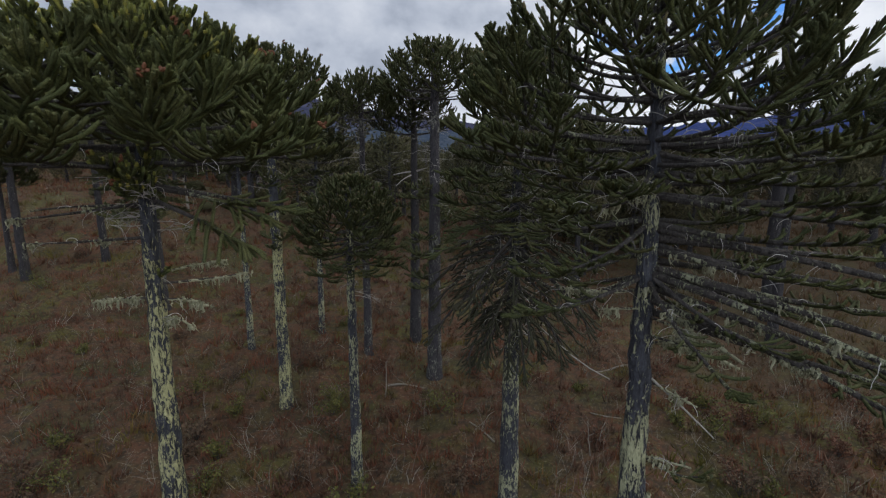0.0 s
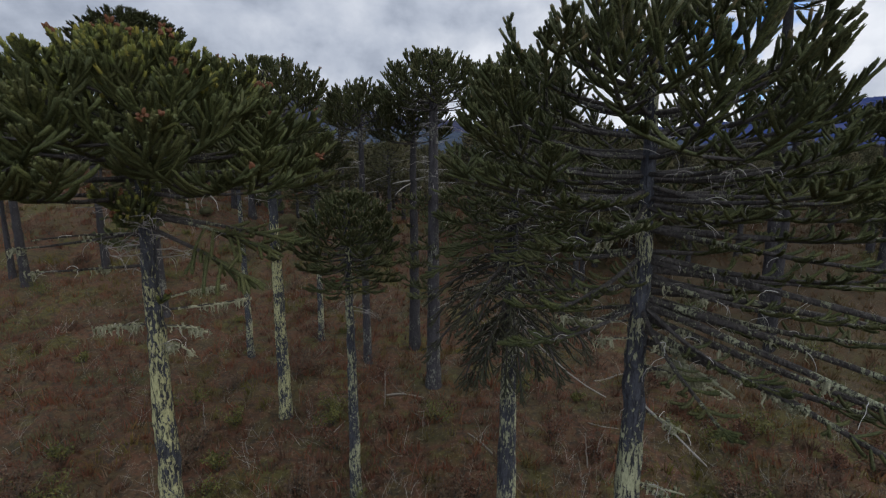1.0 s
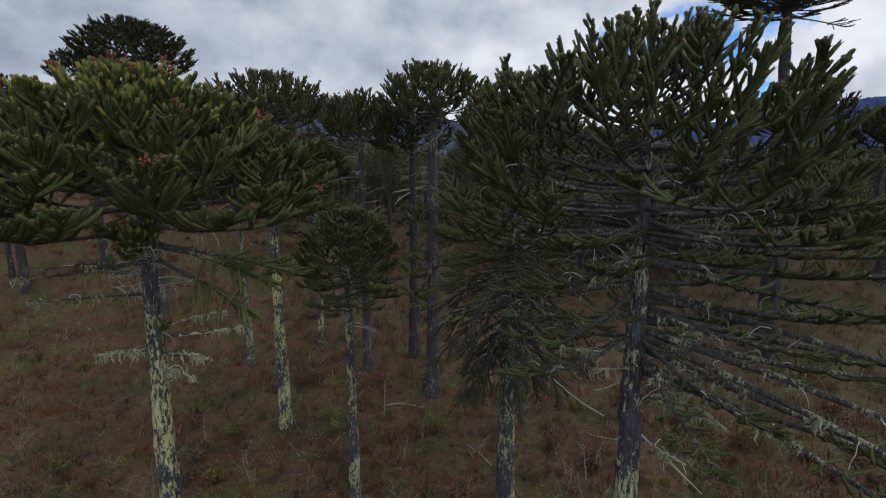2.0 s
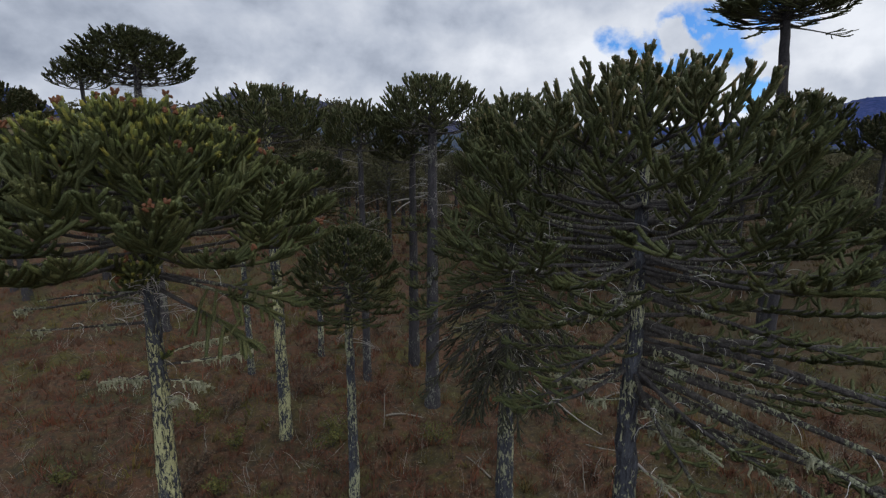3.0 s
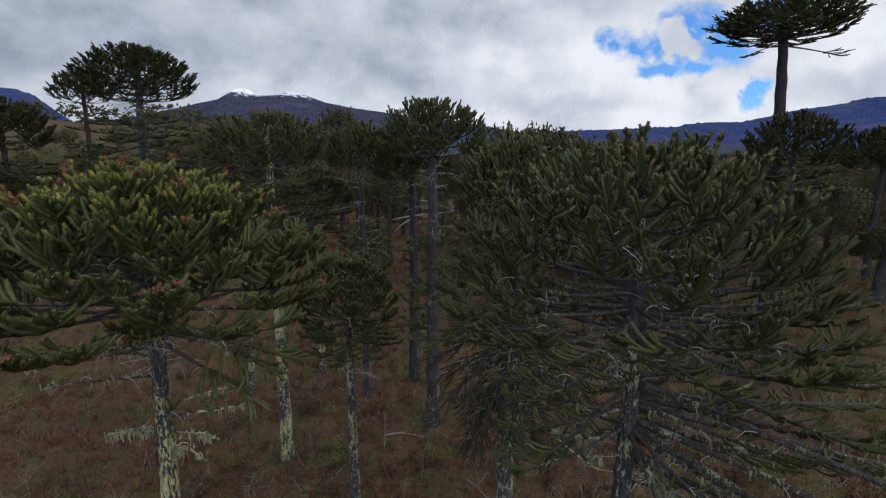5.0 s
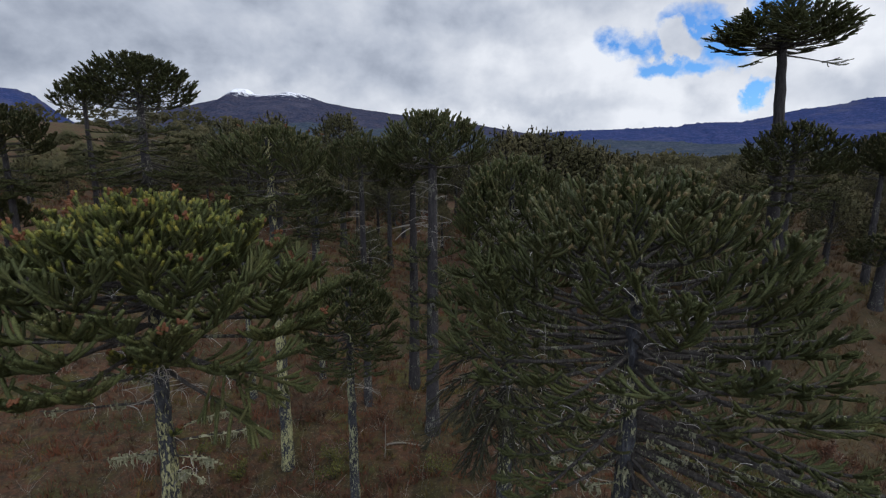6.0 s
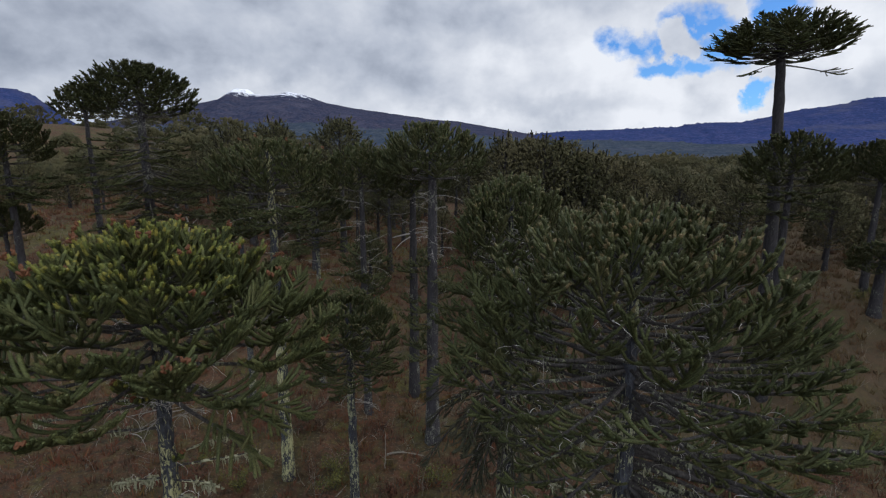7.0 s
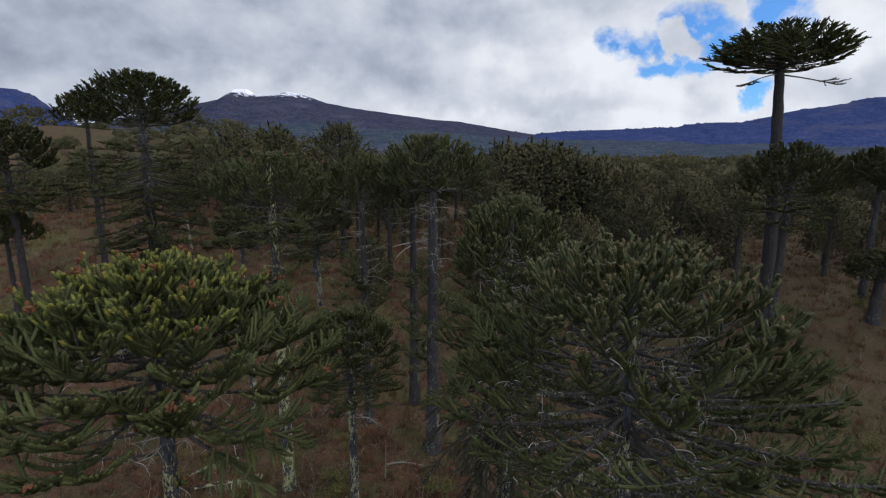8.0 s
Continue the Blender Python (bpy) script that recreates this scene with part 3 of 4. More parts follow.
    if cones and ends:
        for e in rng.choice(len(ends), min(cones, len(ends)), replace=False):
            for _ in range(int(rng.integers(3, 6))):
                c = Soup()
                p = ends[e] + rng.normal(0, 0.026, 3) + [0, 0, 0.005]
                a = unit(rng.normal(0, 0.6, 3) + [0, 0, 0.6])
                s = np.linspace(-1, 1, 7)
                tube(c, p + np.outer(s, a) * 0.046, 0.024 * np.sqrt(np.maximum(1 - s * s, 0.05)), 7, 0, 0.3, rng)
                part("pollen_cone", c.mesh("pollen_cone", [CONE], False), root, "red-brown pollen cone")
    return root


# ---------------------------------------------------------------- the ground
def smooth(x):
    x = np.clip(x, 0, 1)
    return x * x * (3 - 2 * x)


def ground_height(x, y):
    x, y = np.asarray(x, float), np.asarray(y, float)
    left = 7.0 * smooth((-x - 8) / 28) * smooth((y - 26) / 30)
    hill = 17.0 * smooth((-x - 30) / 95) * smooth((y - 60) / 100)
    right = 3.4 * smooth((x - 13) / 18) * smooth((y - 17) / 20)
    mid = 2.6 * smooth((y - 34) / 34) * (1 - smooth((np.abs(x) - 10) / 20))
    far = 1 - smooth((np.hypot(x, y) - 260) / 500)
    rolls = 0.22 * np.sin(x * 0.42 + 1.3) * np.cos(y * 0.37) + 0.16 * np.sin(x * 0.9 - y * 0.7 + 0.4) + 0.1 * np.sin(1.9 * x + 1.4 * y)
    return (left + hill + right + mid) * far + rolls * np.minimum(1, far + 0.2)


def straw_zone(m):
    """Where the heath gives way to straw-coloured grass: the eastern clearing."""
    sep = m.n.new("ShaderNodeSeparateXYZ")
    m.l.new(m.n.new("ShaderNodeNewGeometry").outputs["Position"], sep.inputs[0])
    edge = m.calc("MULTIPLY", m.calc("SUBTRACT", m.noise(0.2, 3.0, space="World"), 0.5), 9.0)
    a = m.calc("MULTIPLY", m.calc("ADD", m.calc("SUBTRACT", sep.outputs["X"], 9.0), edge), 0.12, True)
    b = m.calc("MULTIPLY", m.calc("SUBTRACT", sep.outputs["Y"], 17.0), 0.12, True)
    return m.calc("MULTIPLY", m.calc("MULTIPLY", a, b), 0.65)


def ground_material():
    m = Mat("heath_ground", 0.95, 0.1)
    patch = m.noise(0.23, 5.0, 0.6, space="World")
    fine = m.noise(3.2, 6.0, 0.7, space="World")
    c = m.ramp(patch, [(0.36, (0.056, 0.052, 0.018)), (0.45, (0.076, 0.053, 0.026)), (0.52, (0.092, 0.045, 0.027)), (0.60, (0.076, 0.066, 0.022))])
    c = m.mix(m.ramp(fine, [(0.38, 0.9), (0.55, 0.0)]), c, (0.034, 0.028, 0.020))
    c = m.mix(m.ramp(m.noise(9.0, 4.0, 0.7, space="World"), [(0.56, 0.0), (0.68, 0.6)]), c, (0.20, 0.17, 0.11))
    c = m.mix(straw_zone(m), c, (0.058, 0.043, 0.025))
    return m.colour(c).bump(fine, 0.8, 0.15).m


def build_ground():
    rings = np.concatenate([[0.002, 0.3, 0.65], np.geomspace(1.0, 4800, 150)])
    n = 288
    a = np.linspace(0, 2 * np.pi, n, endpoint=False)
    x, y = rings[:, None] * np.sin(a), rings[:, None] * np.cos(a)
    v = np.stack([x, y, ground_height(x, y)], -1).reshape(-1, 3)
    i, j = np.arange(len(rings) - 1)[:, None] * n, np.arange(n)[None]
    j2 = (j + 1) % n
    f = np.concatenate([np.stack([i + j, i + n + j2, i + j2], -1).reshape(-1, 3), np.stack([i + j, i + n + j, i + n + j2], -1).reshape(-1, 3)])
    v = np.vstack([v, [0, 0, float(ground_height(0, 0))]])
    f = np.vstack([f, [(len(v) - 1, int(q), int((q + 1) % n)) for q in range(n)]])
    s = Soup()
    s.add(v, f)
    tagged(new("ground", s.mesh("ground", [ground_material()])), "rust-brown heath floor with dry grass and moss", "ground", kind="structure")


build_ground()


# ---------------------------------------------------------------- mountains
# Distance haze is painted into the slopes: low and high are blued base colours.
def mountain_material(name, low, high, snow=None):
    m = Mat(name, 1.0, 0.0)
    woods = m.noise(0.018, 8.0, 0.7, (1, 1, 1.6), space="World")
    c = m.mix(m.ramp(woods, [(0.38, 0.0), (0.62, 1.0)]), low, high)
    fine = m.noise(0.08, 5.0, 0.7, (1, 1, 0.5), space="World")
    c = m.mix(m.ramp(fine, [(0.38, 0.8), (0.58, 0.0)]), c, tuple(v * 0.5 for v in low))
    # bare ground in patches, blued by the same painted haze
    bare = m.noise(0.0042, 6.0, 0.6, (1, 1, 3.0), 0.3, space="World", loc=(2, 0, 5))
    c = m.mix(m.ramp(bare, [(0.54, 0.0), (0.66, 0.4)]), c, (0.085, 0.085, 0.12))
    if snow:
        sep = m.n.new("ShaderNodeSeparateXYZ")
        m.l.new(m.n.new("ShaderNodeNewGeometry").outputs["Position"], sep.inputs[0])
        gully = m.noise(0.016, 6.0, 0.65, (1.4, 1.4, 0.25), 0.4, space="World")
        h = m.calc("ADD", sep.outputs["Z"], m.calc("MULTIPLY", m.calc("SUBTRACT", gully, 0.5), 190.0))
        f = m.calc("MULTIPLY", m.calc("SUBTRACT", h, snow), 1 / 22.0, True)
        c = m.mix(f, c, (0.75, 0.77, 0.82))
    m.colour(c)
    return m.m


def ridge(name, label, distance, depth, skyline, foot, mat, seed, rough):
    """A range of hills: skyline rows of (bearing, height angle) as tangents ahead; it slopes from the foot to the crest and down behind."""
    rng = np.random.default_rng(seed)
    sk = np.array(skyline)
    n, rows = 460, 24
    b = np.linspace(sk[0, 0], sk[-1, 0], n)
    crest = np.interp(b, sk[:, 0], sk[:, 1]) * distance + 15.0
    v = []
    for r in range(rows):
        t = r / (rows - 6)
        y = distance - depth * (1 - t)
        k = smooth(min(t, 1.0)) ** 0.8 if t <= 1 else 1 - (t - 1) * 1.6
        z = foot + (crest - foot) * k
        wob = np.array([noise.fractal(Vector((bb * 9 + seed, r * 0.28, seed)), 1.0, 2.0, 5) for bb in b])
        z = z + rough * wob * (0.25 + 0.75 * min(t, 1)) * (0.35 if abs(t - 1) < 0.03 else 1.0) * (0.2 if t > 1 else 1)
        if abs(t - 1) < 0.03:
            z = z + rng.uniform(0, 1, n) ** 3 * 9.0
        v.append(np.stack([b * distance * (1 - 0.25 * (1 - min(t, 1))), np.full(n, y), z], -1))
    v = np.concatenate(v)
    i, j = np.arange(rows - 1)[:, None] * n, np.arange(n - 1)[None]
    f = np.concatenate([np.stack([i + j, i + j + 1, i + n + j + 1], -1).reshape(-1, 3), np.stack([i + j, i + n + j + 1, i + n + j], -1).reshape(-1, 3)])
    s = Soup()
    s.add(v, f)
    tagged(new(name, s.mesh(name, [mat])), label, "mountain", kind="structure")


# volcano and ridge: blue-grey haze of distance mixed into their base colours
HAZED_VOLCANO_MAT = mountain_material("hazed_volcano_slope", (0.036, 0.044, 0.078), (0.066, 0.062, 0.088), 338.0)
HAZED_RIDGE_MAT = mountain_material("wooded_ridge", (0.038, 0.054, 0.082), (0.072, 0.084, 0.098))
# deep blue is the haze of distance put into the colour
HAZED_PLATEAU_MAT = mountain_material("hazed_plateau_slope", (0.028, 0.047, 0.128), (0.058, 0.068, 0.160))

ridge("volcano", "distant volcano painted with blue-grey haze, snow streaks near its summit", 3200, 1500,
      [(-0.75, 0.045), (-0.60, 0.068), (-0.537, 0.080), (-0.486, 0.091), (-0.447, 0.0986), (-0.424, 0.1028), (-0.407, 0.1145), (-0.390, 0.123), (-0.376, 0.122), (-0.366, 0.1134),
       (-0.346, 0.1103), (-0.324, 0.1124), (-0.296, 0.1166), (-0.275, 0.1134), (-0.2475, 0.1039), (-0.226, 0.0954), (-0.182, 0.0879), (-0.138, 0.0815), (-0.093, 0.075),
       (-0.027, 0.0664), (0.018, 0.0621), (0.074, 0.0545), (0.13, 0.0447), (0.18, 0.0371), (0.25, 0.022)], 0, HAZED_VOLCANO_MAT, 3, 13)
ridge("plateau", "distant flat-topped mountain range, deep blue haze painted into its slopes", 3000, 1300,
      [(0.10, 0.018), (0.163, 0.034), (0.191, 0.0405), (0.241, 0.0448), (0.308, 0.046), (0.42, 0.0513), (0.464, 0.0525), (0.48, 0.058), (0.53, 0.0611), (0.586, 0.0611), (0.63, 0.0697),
       (0.683, 0.0826), (0.738, 0.090), (0.781, 0.0954), (0.813, 0.105), (0.845, 0.108), (0.95, 0.118), (1.3, 0.13), (1.7, 0.10)], 0, HAZED_PLATEAU_MAT, 5, 8)
ridge("wooded_ridge", "long wooded ridge at the valley's end, blue haze in its colour", 2200, 900,
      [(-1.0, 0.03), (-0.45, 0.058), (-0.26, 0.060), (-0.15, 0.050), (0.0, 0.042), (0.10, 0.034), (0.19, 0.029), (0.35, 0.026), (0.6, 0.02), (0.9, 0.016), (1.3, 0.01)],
      0, HAZED_RIDGE_MAT, 8, 10)
ridge("western_mountain", "mountain shoulder behind the hillside, dark blue haze in its colour", 2600, 1000,
      [(-1.8, 0.14), (-1.1, 0.135), (-0.95, 0.129), (-0.8625, 0.125), (-0.83, 0.122), (-0.80, 0.112), (-0.779, 0.0964), (-0.7545, 0.076), (-0.729, 0.057), (-0.68, 0.03)], 0, HAZED_PLATEAU_MAT, 11, 7)

# ---------------------------------------------------------------- the trees
def foot(x, y, sink=0.05):
    return (x, y, float(ground_height(x, y)) - sink)


def tall(x, y, top):
    """Height of a stem that ends at world height top."""
    return top - float(ground_height(x, y))


# the two near trees
araucaria("monkey_puzzle_tree", foot(-5.28, 8.55), (0.30, -0.20), tall(-5.28, 8.55, 13.0), (0.30, 0.07), BARK_LICHEN, [],
          0.30, 5, FINE, "umbrella-crowned monkey puzzle tree, stem crusted with yellow-green lichen", 11, 0.036, 0.52,
          foliage=FOLIAGE_WARM, tip_rings=2, cones=72, dead_count=4, dead=(9.6, 10.8, 16, 1.2), dome=(11.05, 3.15, 2.15, 10.8, 12.8, 8, 8, 0, 0.42, -6, 2), swell=1.12,
          extra=[(10.3, -28, 2.3, -14, -22, 0.5, 1, 0, -1.1), (10.45, -12, 2.3, -6, -22, 0.5, 1, 0, -0.7), (10.35, -75, 0.9, 10, 50, 0.2, 1, 0), (10.5, -60, 0.9, 20, 60, 0.2, 1, 0),
                 (10.5, -5, 2.6, -8, -12, 0.55, 1, 0), (10.55, -100, 1.0, 5, 40, 0.2, 1, 0), (10.3, -90, 0.7, 0, 35, 0.1, 1, 0),
                 (9.9, 150, 1.3, -5, 15, 0.3, 1, 2), (10.2, 212, 2.2, -8, -4, 0.9, 0, 2), (9.6, 185, 2.1, -4, 2, 0.9, 0, 3), (10.1, 170, 1.8, 4, -10, 0.9, 0, 2),
                 (8.75, 2, 1.6, 2, 12, 0.9, 0, 5), (8.45, -6, 1.0, 8, -30, 0.9, 0, 5), (8.5, 178, 1.0, -3, 0, 0.9, 0, 9),
                 (8.15, -8, 0.75, 0, -60, 0.9, 0, 7), (8.9, 60, 1.2, 10, 0, 0.9, 0, 4), (8.85, -15, 0.35, 20, 50, 0.1, 1, 0)])
araucaria("monkey_puzzle_tree", foot(3.33, 7.65), (-0.25, -0.25), tall(3.33, 7.65, 13.3), (0.33, 0.07), BARK_SPOTTED,
          [(9.15, 2.9, -26, -6, 0.45), (9.8, 3.2, -14, 10, 0.36), (10.6, 3.2, -8, 20, 0.32), (11.3, 3.0, -2, 26, 0.32)],
          0.38, 7, OPEN, "broad domed monkey puzzle tree with trailing lower limbs", 23, 0.028, 0.37,
          tip_rings=2, cones=0, dead_count=8, lichen=0.25, dome=(11.35, 2.95, 2.45, 10.8, 13.2, 8, 10, -8, 0.50, -6, 1), swell=1.0, lop=(-0.2, 0.30, 0.0), window=(-1.9, 0.2),
          extra=[(9.0, -38, 4.3, -14, -12, 0.6, 1, 5), (8.8, -55, 4.0, -10, -22, 0.62, 1, 6), (8.6, -20, 4.2, -16, -10, 0.62, 1, 5), (9.3, -8, 4.0, -14, 2, 0.55, 1, 3),
                 (8.5, -60, 1.6, -4, -20, 0.9, 0, 9), (8.2, -30, 1.5, -12, -25, 0.9, 0, 10), (8.0, 10, 1.4, -5, -10, 0.9, 0, 9), (8.9, 175, 1.2, -4, 0, 0.9, 0, 5),
                 (8.6, 200, 0.7, 5, -5, 0.9, 0, 3), (7.6, -30, 1.6, -40, -46, 0.95, 0, 0, 0.0, 1.3), (7.4, -15, 0.9, -15, -25, 0.9, 0, 2), (6.0, -28, 0.9, 2, -12, 0.9, 0, 2),
                 (6.1, -20, 1.1, -35, 30, 0.5, 1, 0), (5.7, -35, 1.4, -55, -40, 0.9, 0, 6), (9.3, -30, 4.5, -12, -12, 0.70, 1, 2), (9.55, -14, 4.6, -9, -6, 0.58, 1, 0), (9.2, -50, 4.2, -10, -16, 0.70, 1, 2), (9.75, 4, 4.4, -7, -4, 0.58, 1, 0), (9.9, -38, 4.3, -8, -8, 0.70, 1, 0), (9.4, 20, 3.6, -12, 8, 0.55, 1, 5), (9.1, 45, 3.2, -18, 0, 0.5, 1, 4),
                 (10.9, -8, 3.4, 0, 20, 0.35, 1, 0), (10.6, 12, 3.6, -3, 18, 0.35, 1, 0), (10.4, -22, 4.0, -4, 16, 0.4, 1, 0)])
# the trailing tree between them
araucaria("monkey_puzzle_tree", foot(1.95, 13.2), (0.0, -0.1), tall(1.95, 13.2, 13.5), (0.33, 0.06), BARK_SPOTTED,
          [(6.9, 1.9, -40, -80, 0.15), (7.6, 2.6, -28, -76, 0.2), (8.4, 3.0, -18, -64, 0.25), (9.0, 2.5, -14, -40, 0.34), (9.8, 2.0, -10, 12, 0.36), (11.6, 1.7, -2, 26, 0.34)],
          0.36, 7, MIDDLE, "narrow dark monkey puzzle tree with a skirt of drooping limbs", 31, 0.035, 0.52, dead_count=15, lichen=0.06, cones=0,
          dome=(12.3, 1.5, 1.5, 11.6, 13.3, 6, 7, -10), extra=[(7.0, -35, 3.2, -38, -10, 0.95, 0, 0)])
# the slim young tree
araucaria("monkey_puzzle_tree", foot(-2.85, 14.7), (0.02, 0.0), tall(-2.85, 14.7, 10.1), (0.20, 0.09), BARK_SPOTTED, [(7.75, 1.5, -18, 5, 0.4), (8.4, 1.6, -8, 18, 0.35)],
          0.30, 6, MIDDLE, "young slim monkey puzzle tree with a small rounded crown", 41, 0.034, 0.45, dead=(6.6, 7.8, 4, 1.2), dome=(8.8, 1.5, 1.45, 8.4, 10.0, 6, 7, -10))
# the middle row
araucaria("monkey_puzzle_tree", foot(-7.05, 20.5), (0.03, 0), tall(-7.05, 20.5, 14.8), (0.29, 0.13), BARK_LICHEN, [(12.0, 1.9, -18, 8, 0.45), (12.7, 2.2, -10, 20, 0.4)],
          0.36, 7, MIDDLE, "tall monkey puzzle tree with a flat crown and pale lichen-spotted stem", 53, 0.036, 0.5, cones=8, dead=(9.5, 12.6, 10, 1.9), dead_count=2,
          sprout=(7.0, 12.0, 14, 1.1), dome=(13.7, 2.5, 1.35, 12.9, 14.6, 6, 8, -6))
araucaria("monkey_puzzle_tree", foot(-0.42, 23.3), (0.05, 0), tall(-0.42, 23.3, 15.7), (0.36, 0.17), BARK_GREY, [],
          0.36, 7, MIDDLE, "tall grey monkey puzzle tree with bleached dead limbs below its crown", 61, 0.036, 0.55, dead=(9.8, 14.0, 32, 1.7), dead_count=3,
          sprout=(4.5, 9.5, 34, 1.5), dome=(14.2, 2.6, 1.65, 13.4, 15.4, 6, 9, -14))
araucaria("monkey_puzzle_tree", foot(-4.15, 26.0), (-0.05, 0), tall(-4.15, 26.0, 14.6), (0.24, 0.11), BARK_GREY, [],
          0.36, 7, MIDDLE, "slender monkey puzzle tree with a tufted crown", 71, 0.036, 0.5, dead=(7.5, 12.6, 26, 1.9), dead_count=2, sprout=(5.2, 9.2, 34, 1.5),
          dome=(13.4, 1.9, 1.6, 12.6, 14.4, 5, 8, -14))
araucaria("monkey_puzzle_tree", foot(-1.65, 28.6), (0.0, 0), tall(-1.65, 28.6, 14.2), (0.36, 0.14), BARK_DARK, [],
          0.4, 6, COARSE, "dark-stemmed monkey puzzle tree with one long bleached branch", 83, 0.044, 0.55, dead=(9.0, 12.4, 8, 1.8), dead_count=2, sprout=(5.0, 9.0, 16, 1.3),
          extra=[(10.05, -35, 0.9, 12, 16, 0.95, 0, 0, 0.0, 3.6), (10.05, 215, 1.25, -6, -14, 0.95, 0, 0, 0.0, 3.6), (9.9, 222, 1.5, -16, -50, 0.95, 0, 0, 0.0, 2.4)], dome=(12.9, 2.2, 1.9, 12.0, 14.2, 6, 8, -14))
araucaria("monkey_puzzle_tree", foot(-7.6, 29.5), (0.1, 0), tall(-7.6, 29.5, 12.5), (0.20, 0.09), BARK_SPOTTED, [(9.2, 1.6, -14, 2, 0.35), (10.2, 1.9, -8, 14, 0.35)],
          0.42, 6, COARSE, "low flat-crowned monkey puzzle tree on a pale spotted stem", 91, 0.042, 0.5, dead=(7.0, 9.4, 9, 1.7), dome=(11.0, 2.0, 1.5, 10.4, 12.4, 5, 8, -8))
araucaria("monkey_puzzle_tree", foot(-11.1, 27.0), (0.0, 0), tall(-11.1, 27.0, 12.1), (0.2, 0.08), BARK_SPOTTED, [],
          0.42, 6, COARSE, "small bushy monkey puzzle tree", 97, 0.042, 0.5, dome=(10.7, 1.45, 1.4, 9.9, 11.9, 6, 7, -24))
# the big tree on the western rise, and its neighbours
araucaria("monkey_puzzle_tree", foot(-19.9, 33.5), (0.15, 0), tall(-19.9, 33.5, 20.1), (0.46, 0.18), BARK_GREY,
          [(8.0, 2.4, -24, -10, 0.2), (11.0, 4.0, -20, -4, 0.25), (13.6, 4.4, -12, 4, 0.3), (16.0, 3.4, -4, 10, 0.4)],
          0.6, 7, COARSE, "large old monkey puzzle tree with a wide umbrella crown", 101, 0.044, 0.6, dead=(12.5, 17.2, 30, 2.0), dead_count=2,
          dome=(17.9, 3.7, 2.3, 16.9, 19.9, 8, 8, -10, 0.42, -26, 2), swell=0.9, lop=(2.9, 0.0, 0.1))
araucaria("monkey_puzzle_tree", foot(-28.0, 40.0), (0.0, 0), tall(-28.0, 40.0, 19.7), (0.30, 0.12), BARK_DARK, [(13.0, 2.2, -22, -8, 0.3), (15.4, 1.6, -14, 4, 0.35)],
          0.8, 5, COARSE, "slim monkey puzzle tree behind the large old one", 103, 0.046, 0.6, dome=(18.3, 2.1, 1.5, 17.4, 19.6, 5, 7, -8, 0.45, -12, 1))
# the giant on the east side
araucaria("monkey_puzzle_tree", foot(20.7, 30.0), (-1.15, 0), tall(20.7, 30.0, 21.4), (0.45, 0.24), BARK_DARK, [],
          0.36, 9, MIDDLE, "giant monkey puzzle tree, flat parasol crown on a bare stem", 107, 0.038, 0.80, dome=(20.55, 3.55, 1.6, 20.0, 21.5, 8, 10, -10, 0.45, -44, 0),
          extra=[(19.75, 200, 2.3, -10, -30, 0.75, 1, 0), (19.7, -5, 3.1, -8, -14, 0.75, 1, 0), (20.0, 183, 4.6, 6, 2, 0.80, 1, 0), (14.9, 205, 2.4, -62, -75, 0.95, 0, 0)])
araucaria("monkey_puzzle_tree", foot(19.0, 27.0), (0.0, 0), tall(19.0, 27.0, 15.3), (0.30, 0.12), BARK_DARK, [(11.6, 1.9, -16, 5, 0.4), (12.8, 2.3, -10, 14, 0.42)],
          0.5, 7, COARSE, "spreading monkey puzzle tree beside the giant stem", 109, 0.046, 0.55, dome=(13.6, 2.5, 2.0, 12.8, 15.2, 6, 8, -10, 0.45, -6, 1))
araucaria("monkey_puzzle_tree", foot(35.4, 40.0), (0.0, 0), tall(35.4, 40.0, 15.2), (0.32, 0.13), BARK_DARK, [],
          0.45, 7, COARSE, "monkey puzzle tree with a layered crown", 113, 0.062, 0.65, dome=(13.5, 3.0, 2.0, 12.0, 15.0, 7, 8, -16))
araucaria("monkey_puzzle_tree", foot(31.2, 34.0), (0.0, 0), tall(31.2, 34.0, 8.0), (0.42, 0.22), BARK_DARK, [],
          0.36, 6, COARSE, "short stout monkey puzzle tree", 127, 0.055, 0.55, dome=(7.0, 2.1, 1.3, 6.2, 8.0, 5, 8, -14))
araucaria("monkey_puzzle_tree", foot(-31.4, 36.0), (0.0, 0), tall(-31.4, 36.0, 17.0), (0.34, 0.14), BARK_DARK, [(11.6, 2.4, -20, -6, 0.3), (13.2, 2.8, -12, 6, 0.35)],
          0.48, 7, COARSE, "monkey puzzle tree with a layered crown on the western rise", 131, 0.062, 0.65, dome=(15.2, 3.1, 2.1, 13.8, 16.9, 7, 8, -20))
araucaria("monkey_puzzle_tree", foot(-33.2, 37.0), (0.0, 0), tall(-32.4, 37.0, 10.3), (0.24, 0.1), BARK_DARK, [],
          0.42, 6, COARSE, "small monkey puzzle tree on the western rise", 137, 0.055, 0.55, dome=(9.3, 2.3, 1.3, 8.4, 10.4, 5, 8, -16))


